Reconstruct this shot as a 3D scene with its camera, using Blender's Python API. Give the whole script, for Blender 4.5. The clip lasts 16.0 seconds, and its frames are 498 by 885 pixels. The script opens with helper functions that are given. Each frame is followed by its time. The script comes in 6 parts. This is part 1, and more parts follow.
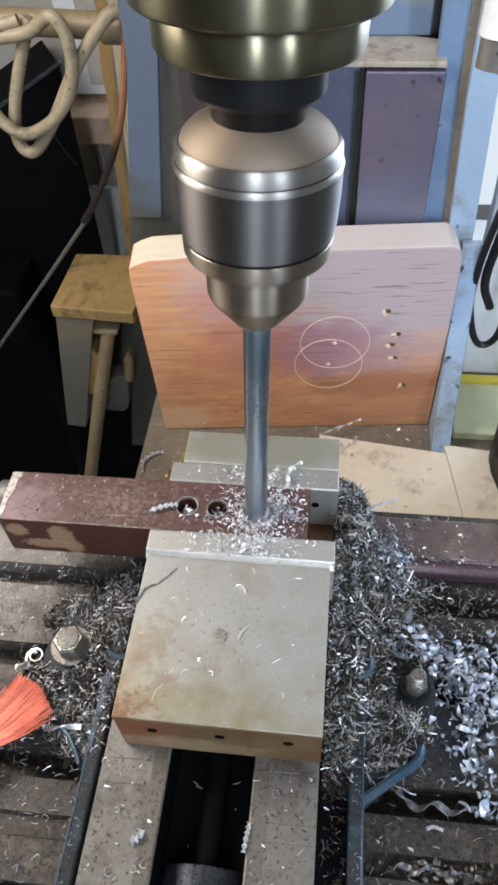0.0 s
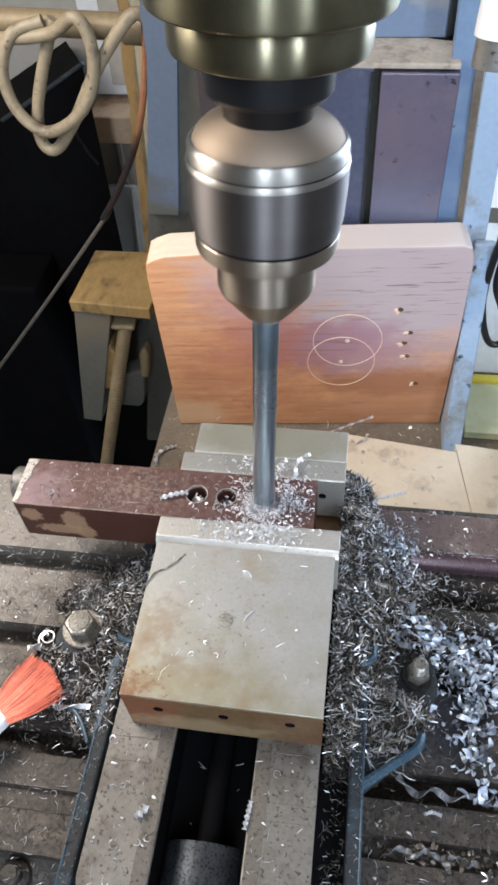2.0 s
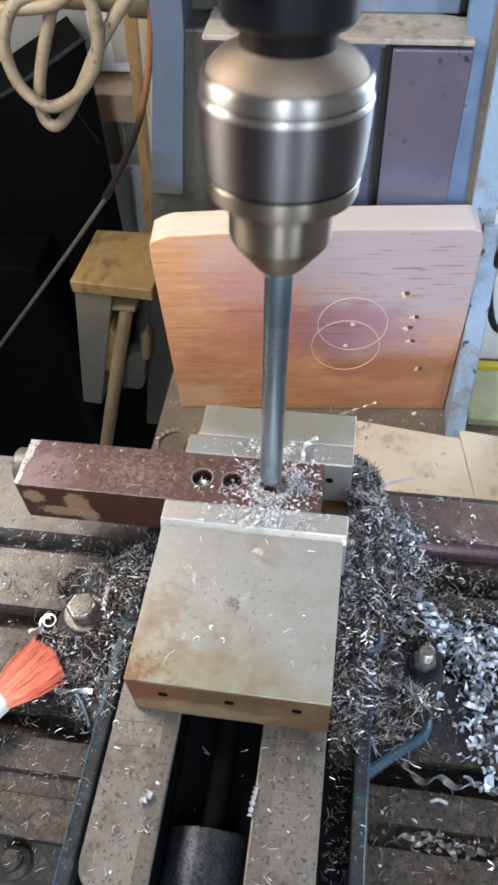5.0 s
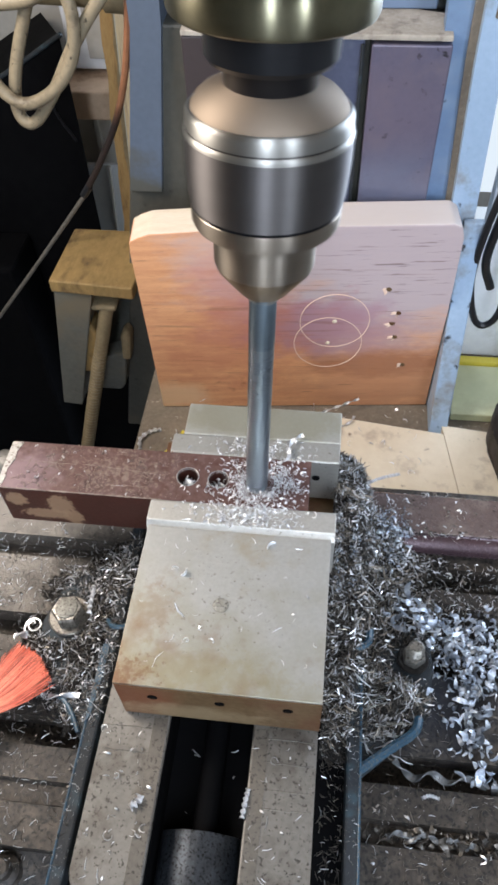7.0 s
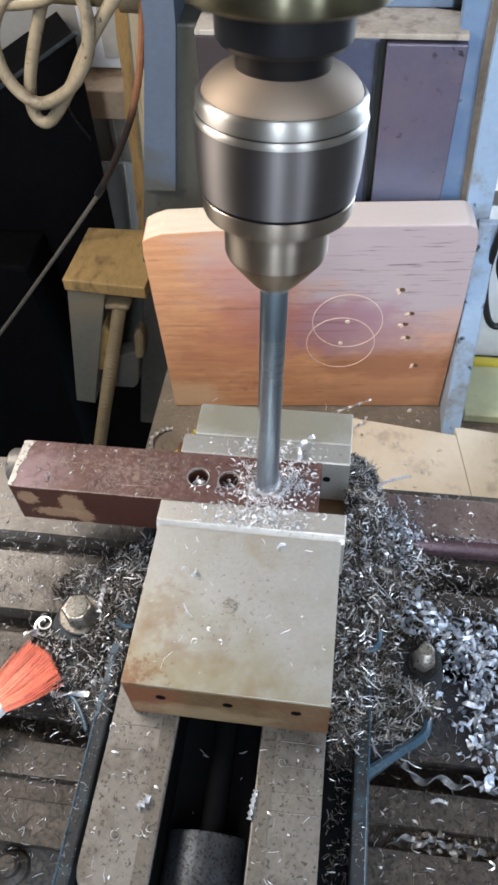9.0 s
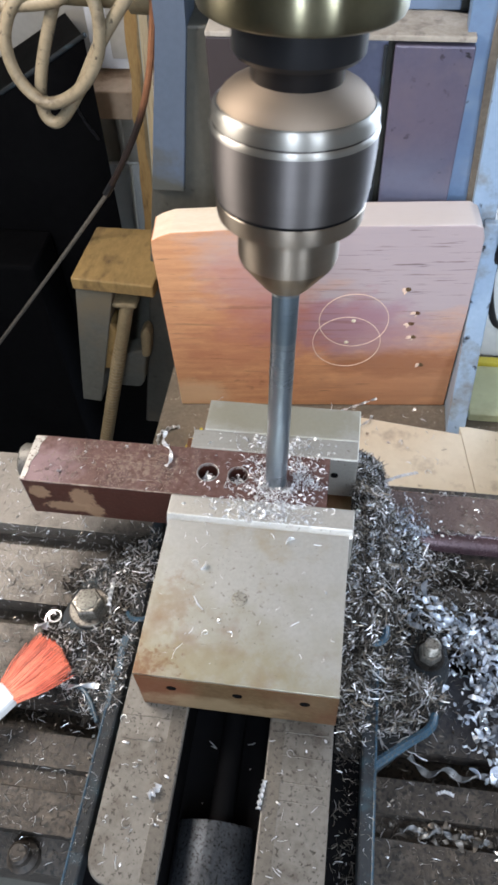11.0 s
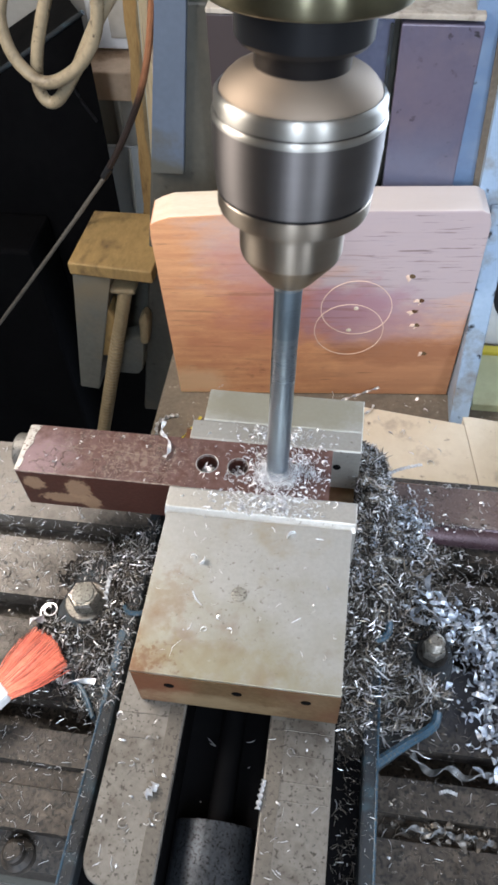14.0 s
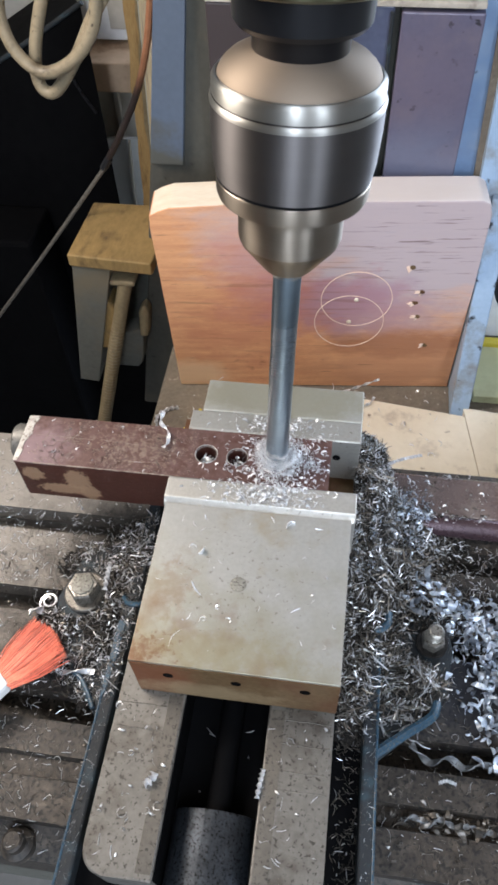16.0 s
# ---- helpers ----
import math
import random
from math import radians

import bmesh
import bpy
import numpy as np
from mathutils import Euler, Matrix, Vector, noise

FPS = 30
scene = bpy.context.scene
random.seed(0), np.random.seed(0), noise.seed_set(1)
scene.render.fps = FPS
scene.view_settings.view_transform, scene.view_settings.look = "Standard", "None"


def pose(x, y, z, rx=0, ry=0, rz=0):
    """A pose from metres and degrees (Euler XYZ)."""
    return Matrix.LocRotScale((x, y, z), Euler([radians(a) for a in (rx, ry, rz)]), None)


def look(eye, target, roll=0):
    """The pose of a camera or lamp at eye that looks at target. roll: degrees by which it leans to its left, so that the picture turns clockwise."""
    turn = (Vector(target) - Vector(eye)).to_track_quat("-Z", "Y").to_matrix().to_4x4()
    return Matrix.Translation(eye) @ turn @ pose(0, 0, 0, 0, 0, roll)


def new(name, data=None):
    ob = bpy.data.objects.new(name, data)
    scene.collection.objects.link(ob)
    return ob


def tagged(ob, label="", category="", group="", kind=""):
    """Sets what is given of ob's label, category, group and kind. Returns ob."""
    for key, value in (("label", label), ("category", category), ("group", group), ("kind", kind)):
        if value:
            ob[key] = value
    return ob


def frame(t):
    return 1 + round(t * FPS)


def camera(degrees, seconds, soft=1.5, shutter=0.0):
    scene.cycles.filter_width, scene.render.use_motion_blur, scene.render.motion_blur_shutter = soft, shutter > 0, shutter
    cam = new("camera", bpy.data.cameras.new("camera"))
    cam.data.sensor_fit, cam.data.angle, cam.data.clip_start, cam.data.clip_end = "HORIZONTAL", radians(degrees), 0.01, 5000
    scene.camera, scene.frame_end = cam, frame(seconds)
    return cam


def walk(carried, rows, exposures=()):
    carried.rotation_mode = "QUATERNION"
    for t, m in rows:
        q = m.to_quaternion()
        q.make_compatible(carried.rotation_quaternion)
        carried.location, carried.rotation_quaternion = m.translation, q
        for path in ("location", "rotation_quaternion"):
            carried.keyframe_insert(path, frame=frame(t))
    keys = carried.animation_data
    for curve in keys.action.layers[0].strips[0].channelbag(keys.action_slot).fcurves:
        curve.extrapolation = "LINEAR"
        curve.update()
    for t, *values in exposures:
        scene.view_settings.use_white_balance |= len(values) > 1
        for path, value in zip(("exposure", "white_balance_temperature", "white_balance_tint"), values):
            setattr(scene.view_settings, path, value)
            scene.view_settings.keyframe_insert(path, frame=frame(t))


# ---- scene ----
cam = camera(37.3, 16.0, soft=3.0, shutter=1.0)
PATH = [
    (0, (0.037, -0.18, 0.291), (-0.175, 1.07, -1.256), -4.3),
    (0.5, (0.04, -0.183, 0.292), (-0.183, 1.062, -1.258), -5.0),
    (1, (0.042, -0.187, 0.292), (-0.2, 1.055, -1.257), -5.1),
    (1.5, (0.042, -0.188, 0.293), (-0.208, 1.059, -1.251), -5.0),
    (2, (0.042, -0.189, 0.294), (-0.216, 1.059, -1.247), -4.9),
    (2.5, (0.04, -0.187, 0.29), (-0.204, 1.055, -1.258), -4.2),
    (3, (0.041, -0.189, 0.291), (-0.196, 1.051, -1.26), -4.0),
    (3.5, (0.04, -0.188, 0.29), (-0.197, 1.046, -1.265), -4.0),
    (4, (0.04, -0.188, 0.29), (-0.2, 1.043, -1.268), -4.1),
    (6.5, (0.028, -0.186, 0.285), (-0.201, 1.026, -1.289), -3.0),
    (7, (0.033, -0.186, 0.286), (-0.156, 1.04, -1.283), -2.9),
    (7.5, (0.03, -0.185, 0.287), (-0.185, 1.038, -1.281), -3.3),
    (8, (0.032, -0.184, 0.287), (-0.19, 1.037, -1.282), -3.5),
    (8.5, (0.034, -0.184, 0.286), (-0.189, 1.034, -1.285), -3.7),
    (11, (0.031, -0.19, 0.288), (-0.197, 1.031, -1.279), -3.6),
    (11.5, (0.024, -0.186, 0.283), (-0.203, 1.012, -1.302), -3.3),
    (12, (0.025, -0.183, 0.281), (-0.185, 1.008, -1.312), -3.0),
    (12.5, (0.024, -0.186, 0.282), (-0.195, 1.008, -1.308), -3.0),
    (13, (0.026, -0.184, 0.283), (-0.213, 1.012, -1.302), -4.2),
    (13.5, (0.027, -0.183, 0.282), (-0.199, 1.008, -1.309), -3.5),
    (14, (0.029, -0.183, 0.282), (-0.193, 1.011, -1.308), -3.3),
    (14.5, (0.03, -0.183, 0.281), (-0.189, 1.007, -1.311), -3.4),
    (15, (0.03, -0.187, 0.284), (-0.189, 1.001, -1.31), -3.3),
    (15.5, (0.031, -0.183, 0.279), (-0.191, 0.997, -1.321), -3.5),
    (16, (0.03, -0.184, 0.28), (-0.194, 0.998, -1.318), -3.5),
]
walk(cam, [(t, look(eye, target, roll)) for t, eye, target, roll in PATH], exposures=[(0, -0.27), (0.4, -0.17), (0.9, -0.13), (8.5, -0.17), (11, -0.15), (13, -0.13), (14.5, -0.07), (15.0, -0.07), (15.5, -0.14), (16, -0.18)])


# ---------- light ----------
world = bpy.data.worlds.new("workshop_air")
scene.world = world
world.use_nodes = True
world.node_tree.nodes["Background"].inputs[0].default_value = (0.62, 0.72, 0.9, 1)
world.node_tree.nodes["Background"].inputs[1].default_value = 0.25


def area_lamp(name, eye, target, size, size_y, watts, colour):
    data = bpy.data.lights.new(name, "AREA")
    data.shape, data.size, data.size_y, data.energy, data.color = "RECTANGLE", size, size_y, watts, colour
    ob = new(name, data)
    ob.matrix_world = look(eye, target)
    return ob


# daylight through the window behind, ceiling tubes over the bench and the warm work lamp beside the head
area_lamp("window_daylight", (0.80, 1.10, 0.25), (0.0, 0.0, -0.05), 0.9, 1.0, 26.0, (0.66, 0.79, 1.0))
for tube_x in (0.08, 0.92):
    area_lamp("ceiling_tube", (tube_x, -1.15, 0.78), (0.0, 0.15, -0.05), 0.16, 1.4, 18.5, (0.735, 0.84, 1.0))
area_lamp("work_lamp", (-0.36, 0.07, 0.36), (0.0, 0.05, 0.0), 0.20, 0.20, 3.7, (1.0, 0.91, 0.83))


# ---------- materials ----------
TOP = -0.065  # height of the milling table


def surface(name, a, b, rough=0.5, metal=0.0, big=18.0, fine=260.0, bump=0.25, depth=0.0004, stretch=(1, 1, 1),
            stain=None, stain_at=0.58, stain_scale=30.0, dirt=None, dirt_at=0.62, dirt_scale=420.0, rough_var=0.15, island=0.0):
    m = bpy.data.materials.new(name)
    m.use_nodes = True
    nt = m.node_tree
    n, l = nt.nodes, nt.links
    bsdf = n["Principled BSDF"]
    tc, mp = n.new("ShaderNodeTexCoord"), n.new("ShaderNodeMapping")
    mp.inputs["Scale"].default_value = stretch
    l.new(tc.outputs["Object"], mp.inputs["Vector"])

    def noise_of(scale, detail=4.0, rough_=0.6):
        t = n.new("ShaderNodeTexNoise")
        t.inputs["Scale"].default_value, t.inputs["Detail"].default_value, t.inputs["Roughness"].default_value = scale, detail, rough_
        l.new(mp.outputs["Vector"], t.inputs["Vector"])
        return t.outputs["Fac"]

    def mix(fac, c1, c2):
        x = n.new("ShaderNodeMix")
        x.data_type = "RGBA"
        for sock, val in ((x.inputs["A"], c1), (x.inputs["B"], c2)):
            if isinstance(val, tuple):
                sock.default_value = (*val, 1)
            else:
                l.new(val, sock)
        l.new(fac, x.inputs["Factor"])
        return x.outputs["Result"]

    def steep(val, at, width=0.08):
        r = n.new("ShaderNodeMapRange")
        r.inputs["From Min"].default_value, r.inputs["From Max"].default_value = at - width, at + width
        l.new(val, r.inputs["Value"])
        return r.outputs["Result"]

    f_big, f_fine = noise_of(big), noise_of(fine, 6.0)
    mean = n.new("ShaderNodeMath")
    mean.operation = "ADD"
    half1, half2 = n.new("ShaderNodeMath"), n.new("ShaderNodeMath")
    for hnode, src, k in ((half1, f_big, 0.55), (half2, f_fine, 0.45)):
        hnode.operation = "MULTIPLY"
        hnode.inputs[1].default_value = k
        l.new(src, hnode.inputs[0])
    l.new(half1.outputs[0], mean.inputs[0]), l.new(half2.outputs[0], mean.inputs[1])
    col = mix(steep(mean.outputs[0], 0.5, 0.16), a, b)
    if island:
        geo = n.new("ShaderNodeNewGeometry")
        hsv = n.new("ShaderNodeHueSaturation")
        r = n.new("ShaderNodeMapRange")
        r.inputs["To Min"].default_value, r.inputs["To Max"].default_value = 1 - island, 1 + island
        l.new(geo.outputs["Random Per Island"], r.inputs["Value"])
        l.new(r.outputs["Result"], hsv.inputs["Value"])
        l.new(col, hsv.inputs["Color"])
        col = hsv.outputs["Color"]
    if stain:
        col = mix(steep(noise_of(stain_scale, 5.0), stain_at, 0.1), col, stain)
    if dirt:
        col = mix(steep(noise_of(dirt_scale, 3.0), dirt_at, 0.04), col, dirt)
    l.new(col, bsdf.inputs["Base Color"])
    bsdf.inputs["Metallic"].default_value = metal
    rr = n.new("ShaderNodeMapRange")
    rr.inputs["To Min"].default_value, rr.inputs["To Max"].default_value = max(0.03, rough - rough_var), min(1.0, rough + rough_var)
    l.new(mean.outputs[0], rr.inputs["Value"])
    l.new(rr.outputs["Result"], bsdf.inputs["Roughness"])
    if bump:
        bp = n.new("ShaderNodeBump")
        bp.inputs["Strength"].default_value, bp.inputs["Distance"].default_value = bump, depth
        l.new(f_fine, bp.inputs["Height"])
        l.new(bp.outputs["Normal"], bsdf.inputs["Normal"])
    return m


M_JAW = surface("ground_steel", (0.47, 0.465, 0.44), (0.38, 0.375, 0.35), 0.42, 0.55, 25, 500, 0.10, stain=(0.33, 0.27, 0.16), stain_at=0.66, stain_scale=22, dirt=(0.12, 0.11, 0.10), dirt_at=0.74)
M_INSERT = surface("hardened_jaw_steel", (0.58, 0.56, 0.515), (0.46, 0.44, 0.40), 0.44, 0.7, 60, 700, 0.12, dirt=(0.28, 0.26, 0.22), dirt_at=0.70, dirt_scale=300)
# darker copy of the jaw steel, with the fixed plate's front shade in its colour
M_PLATE = surface("shaded_jaw_plate_steel", (0.43, 0.42, 0.385), (0.34, 0.33, 0.30), 0.40, 0.6, 40, 600, 0.12, dirt=(0.18, 0.165, 0.14), dirt_at=0.70, dirt_scale=300)
M_FRONT = surface("rusty_jaw_end", (0.215, 0.14, 0.07), (0.13, 0.075, 0.035), 0.5, 0.4, 40, 400, 0.2, stain=(0.13, 0.05, 0.022), stain_at=0.55, stain_scale=26)
M_RAIL = surface("worn_bed_steel", (0.225, 0.213, 0.192), (0.145, 0.136, 0.121), 0.5, 0.45, 30, 420, 0.25, stain=(0.105, 0.092, 0.077), stain_at=0.60, stain_scale=75, dirt=(0.055, 0.05, 0.042), dirt_at=0.62, dirt_scale=600)
M_RAILEDGE = surface("brown_unworn_steel", (0.16, 0.142, 0.12), (0.10, 0.09, 0.075), 0.55, 0.3, 40, 420, 0.35, dirt=(0.05, 0.045, 0.038), dirt_at=0.60, dirt_scale=700)
M_TEAL = surface("teal_paint", (0.030, 0.080, 0.125), (0.014, 0.040, 0.066), 0.4, 0.0, 30, 300, 0.3, dirt=(0.11, 0.105, 0.095), dirt_at=0.58, dirt_scale=1000)
M_CAST = surface("dark_blue_cast_iron", (0.022, 0.027, 0.032), (0.010, 0.013, 0.016), 0.62, 0.1, 30, 300, 0.5, stain=(0.035, 0.07, 0.09), stain_at=0.64, stain_scale=80, dirt=(0.10, 0.09, 0.075), dirt_at=0.70, dirt_scale=500)
M_TABLE = surface("oily_table_iron", (0.066, 0.055, 0.046), (0.025, 0.021, 0.0175), 0.5, 0.3, 30, 520, 0.6, depth=0.0007, stain=(0.108, 0.09, 0.073), stain_at=0.60, stain_scale=120, dirt=(0.016, 0.016, 0.0145), dirt_at=0.57, dirt_scale=520)
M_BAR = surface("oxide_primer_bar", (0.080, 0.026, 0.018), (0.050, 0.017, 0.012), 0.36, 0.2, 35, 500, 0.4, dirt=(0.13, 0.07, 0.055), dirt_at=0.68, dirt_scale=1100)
M_BAR2 = surface("purple_brown_mill_scale", (0.195, 0.150, 0.142), (0.115, 0.086, 0.082), 0.27, 0.35, 30, 420, 0.3, stain=(0.27, 0.225, 0.20), stain_at=0.58, stain_scale=40, dirt=(0.05, 0.04, 0.038), dirt_at=0.66, dirt_scale=500)
M_BLUEGREY = surface("faded_blue_paint", (0.095, 0.122, 0.170), (0.079, 0.101, 0.139), 0.5, 0.0, 9, 240, 0.2)
M_BLUEMID = surface("mid_blue_paint", (0.17, 0.24, 0.36), (0.14, 0.19, 0.28), 0.5, 0.0, 9, 240, 0.2, stain=(0.34, 0.32, 0.30), stain_at=0.6, stain_scale=16)
M_SLIDEBLUE = surface("blue_violet_slide_paint", (0.092, 0.108, 0.175), (0.062, 0.072, 0.122), 0.36, 0.1, 14, 260, 0.15, stain=(0.125, 0.145, 0.19), stain_at=0.62, stain_scale=36, dirt=(0.014, 0.014, 0.018), dirt_at=0.70, dirt_scale=170)
M_SAW = surface("sawn_steel", (0.52, 0.51, 0.48), (0.30, 0.28, 0.26), 0.45, 0.7, 160, 900, 0.6, dirt=(0.13, 0.09, 0.075), dirt_at=0.60, dirt_scale=420)
M_CHUCK = surface("brushed_chuck_steel", (0.40, 0.345, 0.285), (0.32, 0.275, 0.225), 0.36, 1.0, 10, 300, 0.06, stretch=(1, 1, 14), rough_var=0.05)
M_SLEEVE = surface("satin_sleeve_steel", (0.165, 0.153, 0.150), (0.136, 0.126, 0.123), 0.50, 1.0, 10, 300, 0.06, stretch=(1, 1, 14), rough_var=0.05)
M_HOOD = surface("tarnished_hood_steel", (0.33, 0.268, 0.21), (0.275, 0.22, 0.17), 0.70, 1.0, 12, 240, 0.06, rough_var=0.06)
M_NOSE = surface("browned_nose_steel", (0.27, 0.215, 0.155), (0.20, 0.158, 0.112), 0.36, 1.0, 12, 240, 0.06, rough_var=0.06)
M_RIM = surface("polished_rim_steel", (0.47, 0.455, 0.42), (0.40, 0.385, 0.355), 0.46, 1.0, 12, 240, 0.0, rough_var=0.04)
M_BLACK = surface("blackened_steel", (0.018, 0.018, 0.02), (0.010, 0.010, 0.012), 0.3, 0.5, 20, 200, 0.1)
M_QUILL = surface("oily_quill_steel", (0.235, 0.215, 0.140), (0.165, 0.15, 0.10), 0.29, 1.0, 10, 200, 0.06, rough_var=0.06)
M_DRILL = surface("blue_grey_drill_steel", (0.31, 0.365, 0.41), (0.25, 0.295, 0.335), 0.3, 0.9, 20, 400, 0.05)
M_SHANK = surface("drill_shank_steel", (0.25, 0.31, 0.36), (0.19, 0.24, 0.28), 0.3, 0.9, 20, 400, 0.05)
M_PINE = surface("oiled_pine", (0.86, 0.45, 0.225), (0.64, 0.28, 0.135), 0.5, 0.0, 7, 130, 0.5, stretch=(2.2, 8, 30), dirt=(0.28, 0.12, 0.06), dirt_at=0.68, dirt_scale=16)
M_PINE.node_tree.nodes["Principled BSDF"].inputs["Specular IOR Level"].default_value = 0.35


def tint_side(m, colour, along, start, end, amp=0.16, scale=22.0, most=0.85):
    """Weathering, rust, dust or painted light and shade over one side of a thing, with a ragged edge."""
    nt = m.node_tree
    n, l = nt.nodes, nt.links
    bsdf = n["Principled BSDF"]
    old = bsdf.inputs["Base Color"].links[0].from_socket
    tc, dot, ns, add, mr, mx = (n.new("ShaderNode" + k) for k in ("TexCoord", "VectorMath", "TexNoise", "Math", "MapRange", "Mix"))
    dot.operation = "DOT_PRODUCT"
    dot.inputs[1].default_value = along
    l.new(tc.outputs["Object"], dot.inputs[0]), l.new(tc.outputs["Object"], ns.inputs["Vector"])
    ns.inputs["Scale"].default_value, ns.inputs["Detail"].default_value = scale, 6.0
    add.operation = "MULTIPLY_ADD"
    add.inputs[1].default_value = amp
    l.new(ns.outputs["Fac"], add.inputs[0]), l.new(dot.outputs["Value"], add.inputs[2])
    mr.inputs["From Min"].default_value, mr.inputs["From Max"].default_value = start, end
    mr.inputs["To Max"].default_value = most
    l.new(add.outputs[0], mr.inputs["Value"])
    mx.data_type = "RGBA"
    l.new(mr.outputs["Result"], mx.inputs["Factor"]), l.new(old, mx.inputs["A"])
    mx.inputs["B"].default_value = (*colour, 1)
    l.new(mx.outputs["Result"], bsdf.inputs["Base Color"])


def blot(m, colour, centre, radii, amp=0.9, scale=60.0, most=0.8, soft=0.25, stretch=(1, 1, 1), level=1.0):
    """A stain, bare patch, wear mark or plain tint of its own ragged shape about a centre."""
    nt = m.node_tree
    n, l = nt.nodes, nt.links
    bsdf = n["Principled BSDF"]
    old = bsdf.inputs["Base Color"].links[0].from_socket
    tc, sub, div, ln, st, ns, add, mr, mx = (n.new("ShaderNode" + k) for k in ("TexCoord", "VectorMath", "VectorMath", "VectorMath", "Mapping", "TexNoise", "Math", "MapRange", "Mix"))
    sub.operation, div.operation, ln.operation, add.operation = "SUBTRACT", "DIVIDE", "LENGTH", "MULTIPLY_ADD"
    sub.inputs[1].default_value, div.inputs[1].default_value = centre, radii
    st.inputs["Scale"].default_value = stretch
    l.new(tc.outputs["Object"], sub.inputs[0]), l.new(sub.outputs[0], div.inputs[0]), l.new(div.outputs[0], ln.inputs[0])
    l.new(tc.outputs["Object"], st.inputs["Vector"]), l.new(st.outputs["Vector"], ns.inputs["Vector"])
    ns.inputs["Scale"].default_value, ns.inputs["Detail"].default_value, ns.inputs["Roughness"].default_value = scale, 6.0, 0.65
    add.inputs[1].default_value = 2 * amp
    l.new(ns.outputs["Fac"], add.inputs[0]), l.new(ln.outputs["Value"], add.inputs[2])
    mr.inputs["From Min"].default_value, mr.inputs["From Max"].default_value = level + amp + soft, level + amp - soft
    mr.inputs["To Max"].default_value = most
    l.new(add.outputs[0], mr.inputs["Value"])
    mx.data_type = "RGBA"
    l.new(mr.outputs["Result"], mx.inputs["Factor"]), l.new(old, mx.inputs["A"])
    mx.inputs["B"].default_value = (*colour, 1)
    l.new(mx.outputs["Result"], bsdf.inputs["Base Color"])


M_PINE_TOP = surface("dusty_pine_edge", (0.78, 0.69, 0.56), (0.66, 0.55, 0.41), 0.7, 0.0, 20, 200, 0.3, stretch=(1, 6, 6))
M_SCRATCH = surface("scribed_line", (0.85, 0.66, 0.54), (0.72, 0.51, 0.38), 0.7)
M_PLY = surface("oil_spotted_plywood", (0.79, 0.715, 0.575), (0.69, 0.61, 0.47), 0.65, 0.0, 14, 160, 0.25, stain=(0.42, 0.35, 0.27), stain_at=0.65, stain_scale=48, dirt=(0.15, 0.10, 0.06), dirt_at=0.70, dirt_scale=95)
M_BLOCKTOP = surface("dusty_yellow_wood", (0.29, 0.185, 0.066), (0.18, 0.115, 0.04), 0.7, 0.0, 14, 160, 0.3, stretch=(2, 1, 1), stain=(0.085, 0.05, 0.02), stain_at=0.62, stain_scale=34)
M_BLUEP = surface("blue_machine_paint", (0.37, 0.49, 0.64), (0.29, 0.40, 0.54), 0.4, 0.0, 9, 240, 0.2, stain=(0.22, 0.20, 0.16), stain_at=0.66, stain_scale=30, dirt=(0.02, 0.022, 0.026), dirt_at=0.675, dirt_scale=85)
M_WEB = surface("mid_blue_web_paint", (0.185, 0.285, 0.43), (0.15, 0.215, 0.34), 0.4, 0.0, 12, 240, 0.2, stain=(0.26, 0.34, 0.44), stain_at=0.6, stain_scale=30, dirt=(0.03, 0.03, 0.03), dirt_at=0.72, dirt_scale=120)
M_GREYP = surface("grey_machine_paint", (0.135, 0.135, 0.115), (0.092, 0.092, 0.078), 0.5, 0.0, 12, 240, 0.2, stain=(0.145, 0.12, 0.08), stain_at=0.62, stain_scale=14, dirt=(0.04, 0.036, 0.03), dirt_at=0.70, dirt_scale=150)
M_PURPLE = surface("purple_grey_slide_paint", (0.130, 0.120, 0.178), (0.094, 0.088, 0.136), 0.36, 0.1, 16, 260, 0.15, stain=(0.165, 0.135, 0.165), stain_at=0.60, stain_scale=28, dirt=(0.012, 0.012, 0.016), dirt_at=0.675, dirt_scale=140)
M_COLUMN = surface("olive_grey_column_paint", (0.084, 0.081, 0.066), (0.056, 0.054, 0.045), 0.5, 0.0, 12, 240, 0.2, stain=(0.12, 0.10, 0.07), stain_at=0.62, stain_scale=14, dirt=(0.035, 0.032, 0.027), dirt_at=0.70, dirt_scale=150)
M_DUST = surface("pale_dust", (0.50, 0.45, 0.385), (0.33, 0.29, 0.24), 0.9, 0.0, 60, 300, 0.7, depth=0.001, stain=(0.17, 0.145, 0.12), stain_at=0.62, stain_scale=90)
# darker than any black paint: shade of slot and cabinet is in the colour
M_DARK = surface("black_paint_and_shade", (0.0045, 0.0045, 0.005), (0.002, 0.002, 0.0025), 0.75, 0.0, 10, 120, 0.2)
M_HOSE = surface("beige_rubber_cable", (0.33, 0.27, 0.18), (0.22, 0.178, 0.115), 0.5, 0.0, 40, 240, 0.25, stain=(0.12, 0.093, 0.06), stain_at=0.62, stain_scale=60, dirt=(0.06, 0.047, 0.03), dirt_at=0.66, dirt_scale=160)
M_COPPER = surface("brown_cable", (0.36, 0.165, 0.085), (0.22, 0.09, 0.045), 0.45, 0.0, 20, 200, 0.1)
M_CABLE = surface("black_cable", (0.012, 0.012, 0.014), (0.007, 0.007, 0.008), 0.4)
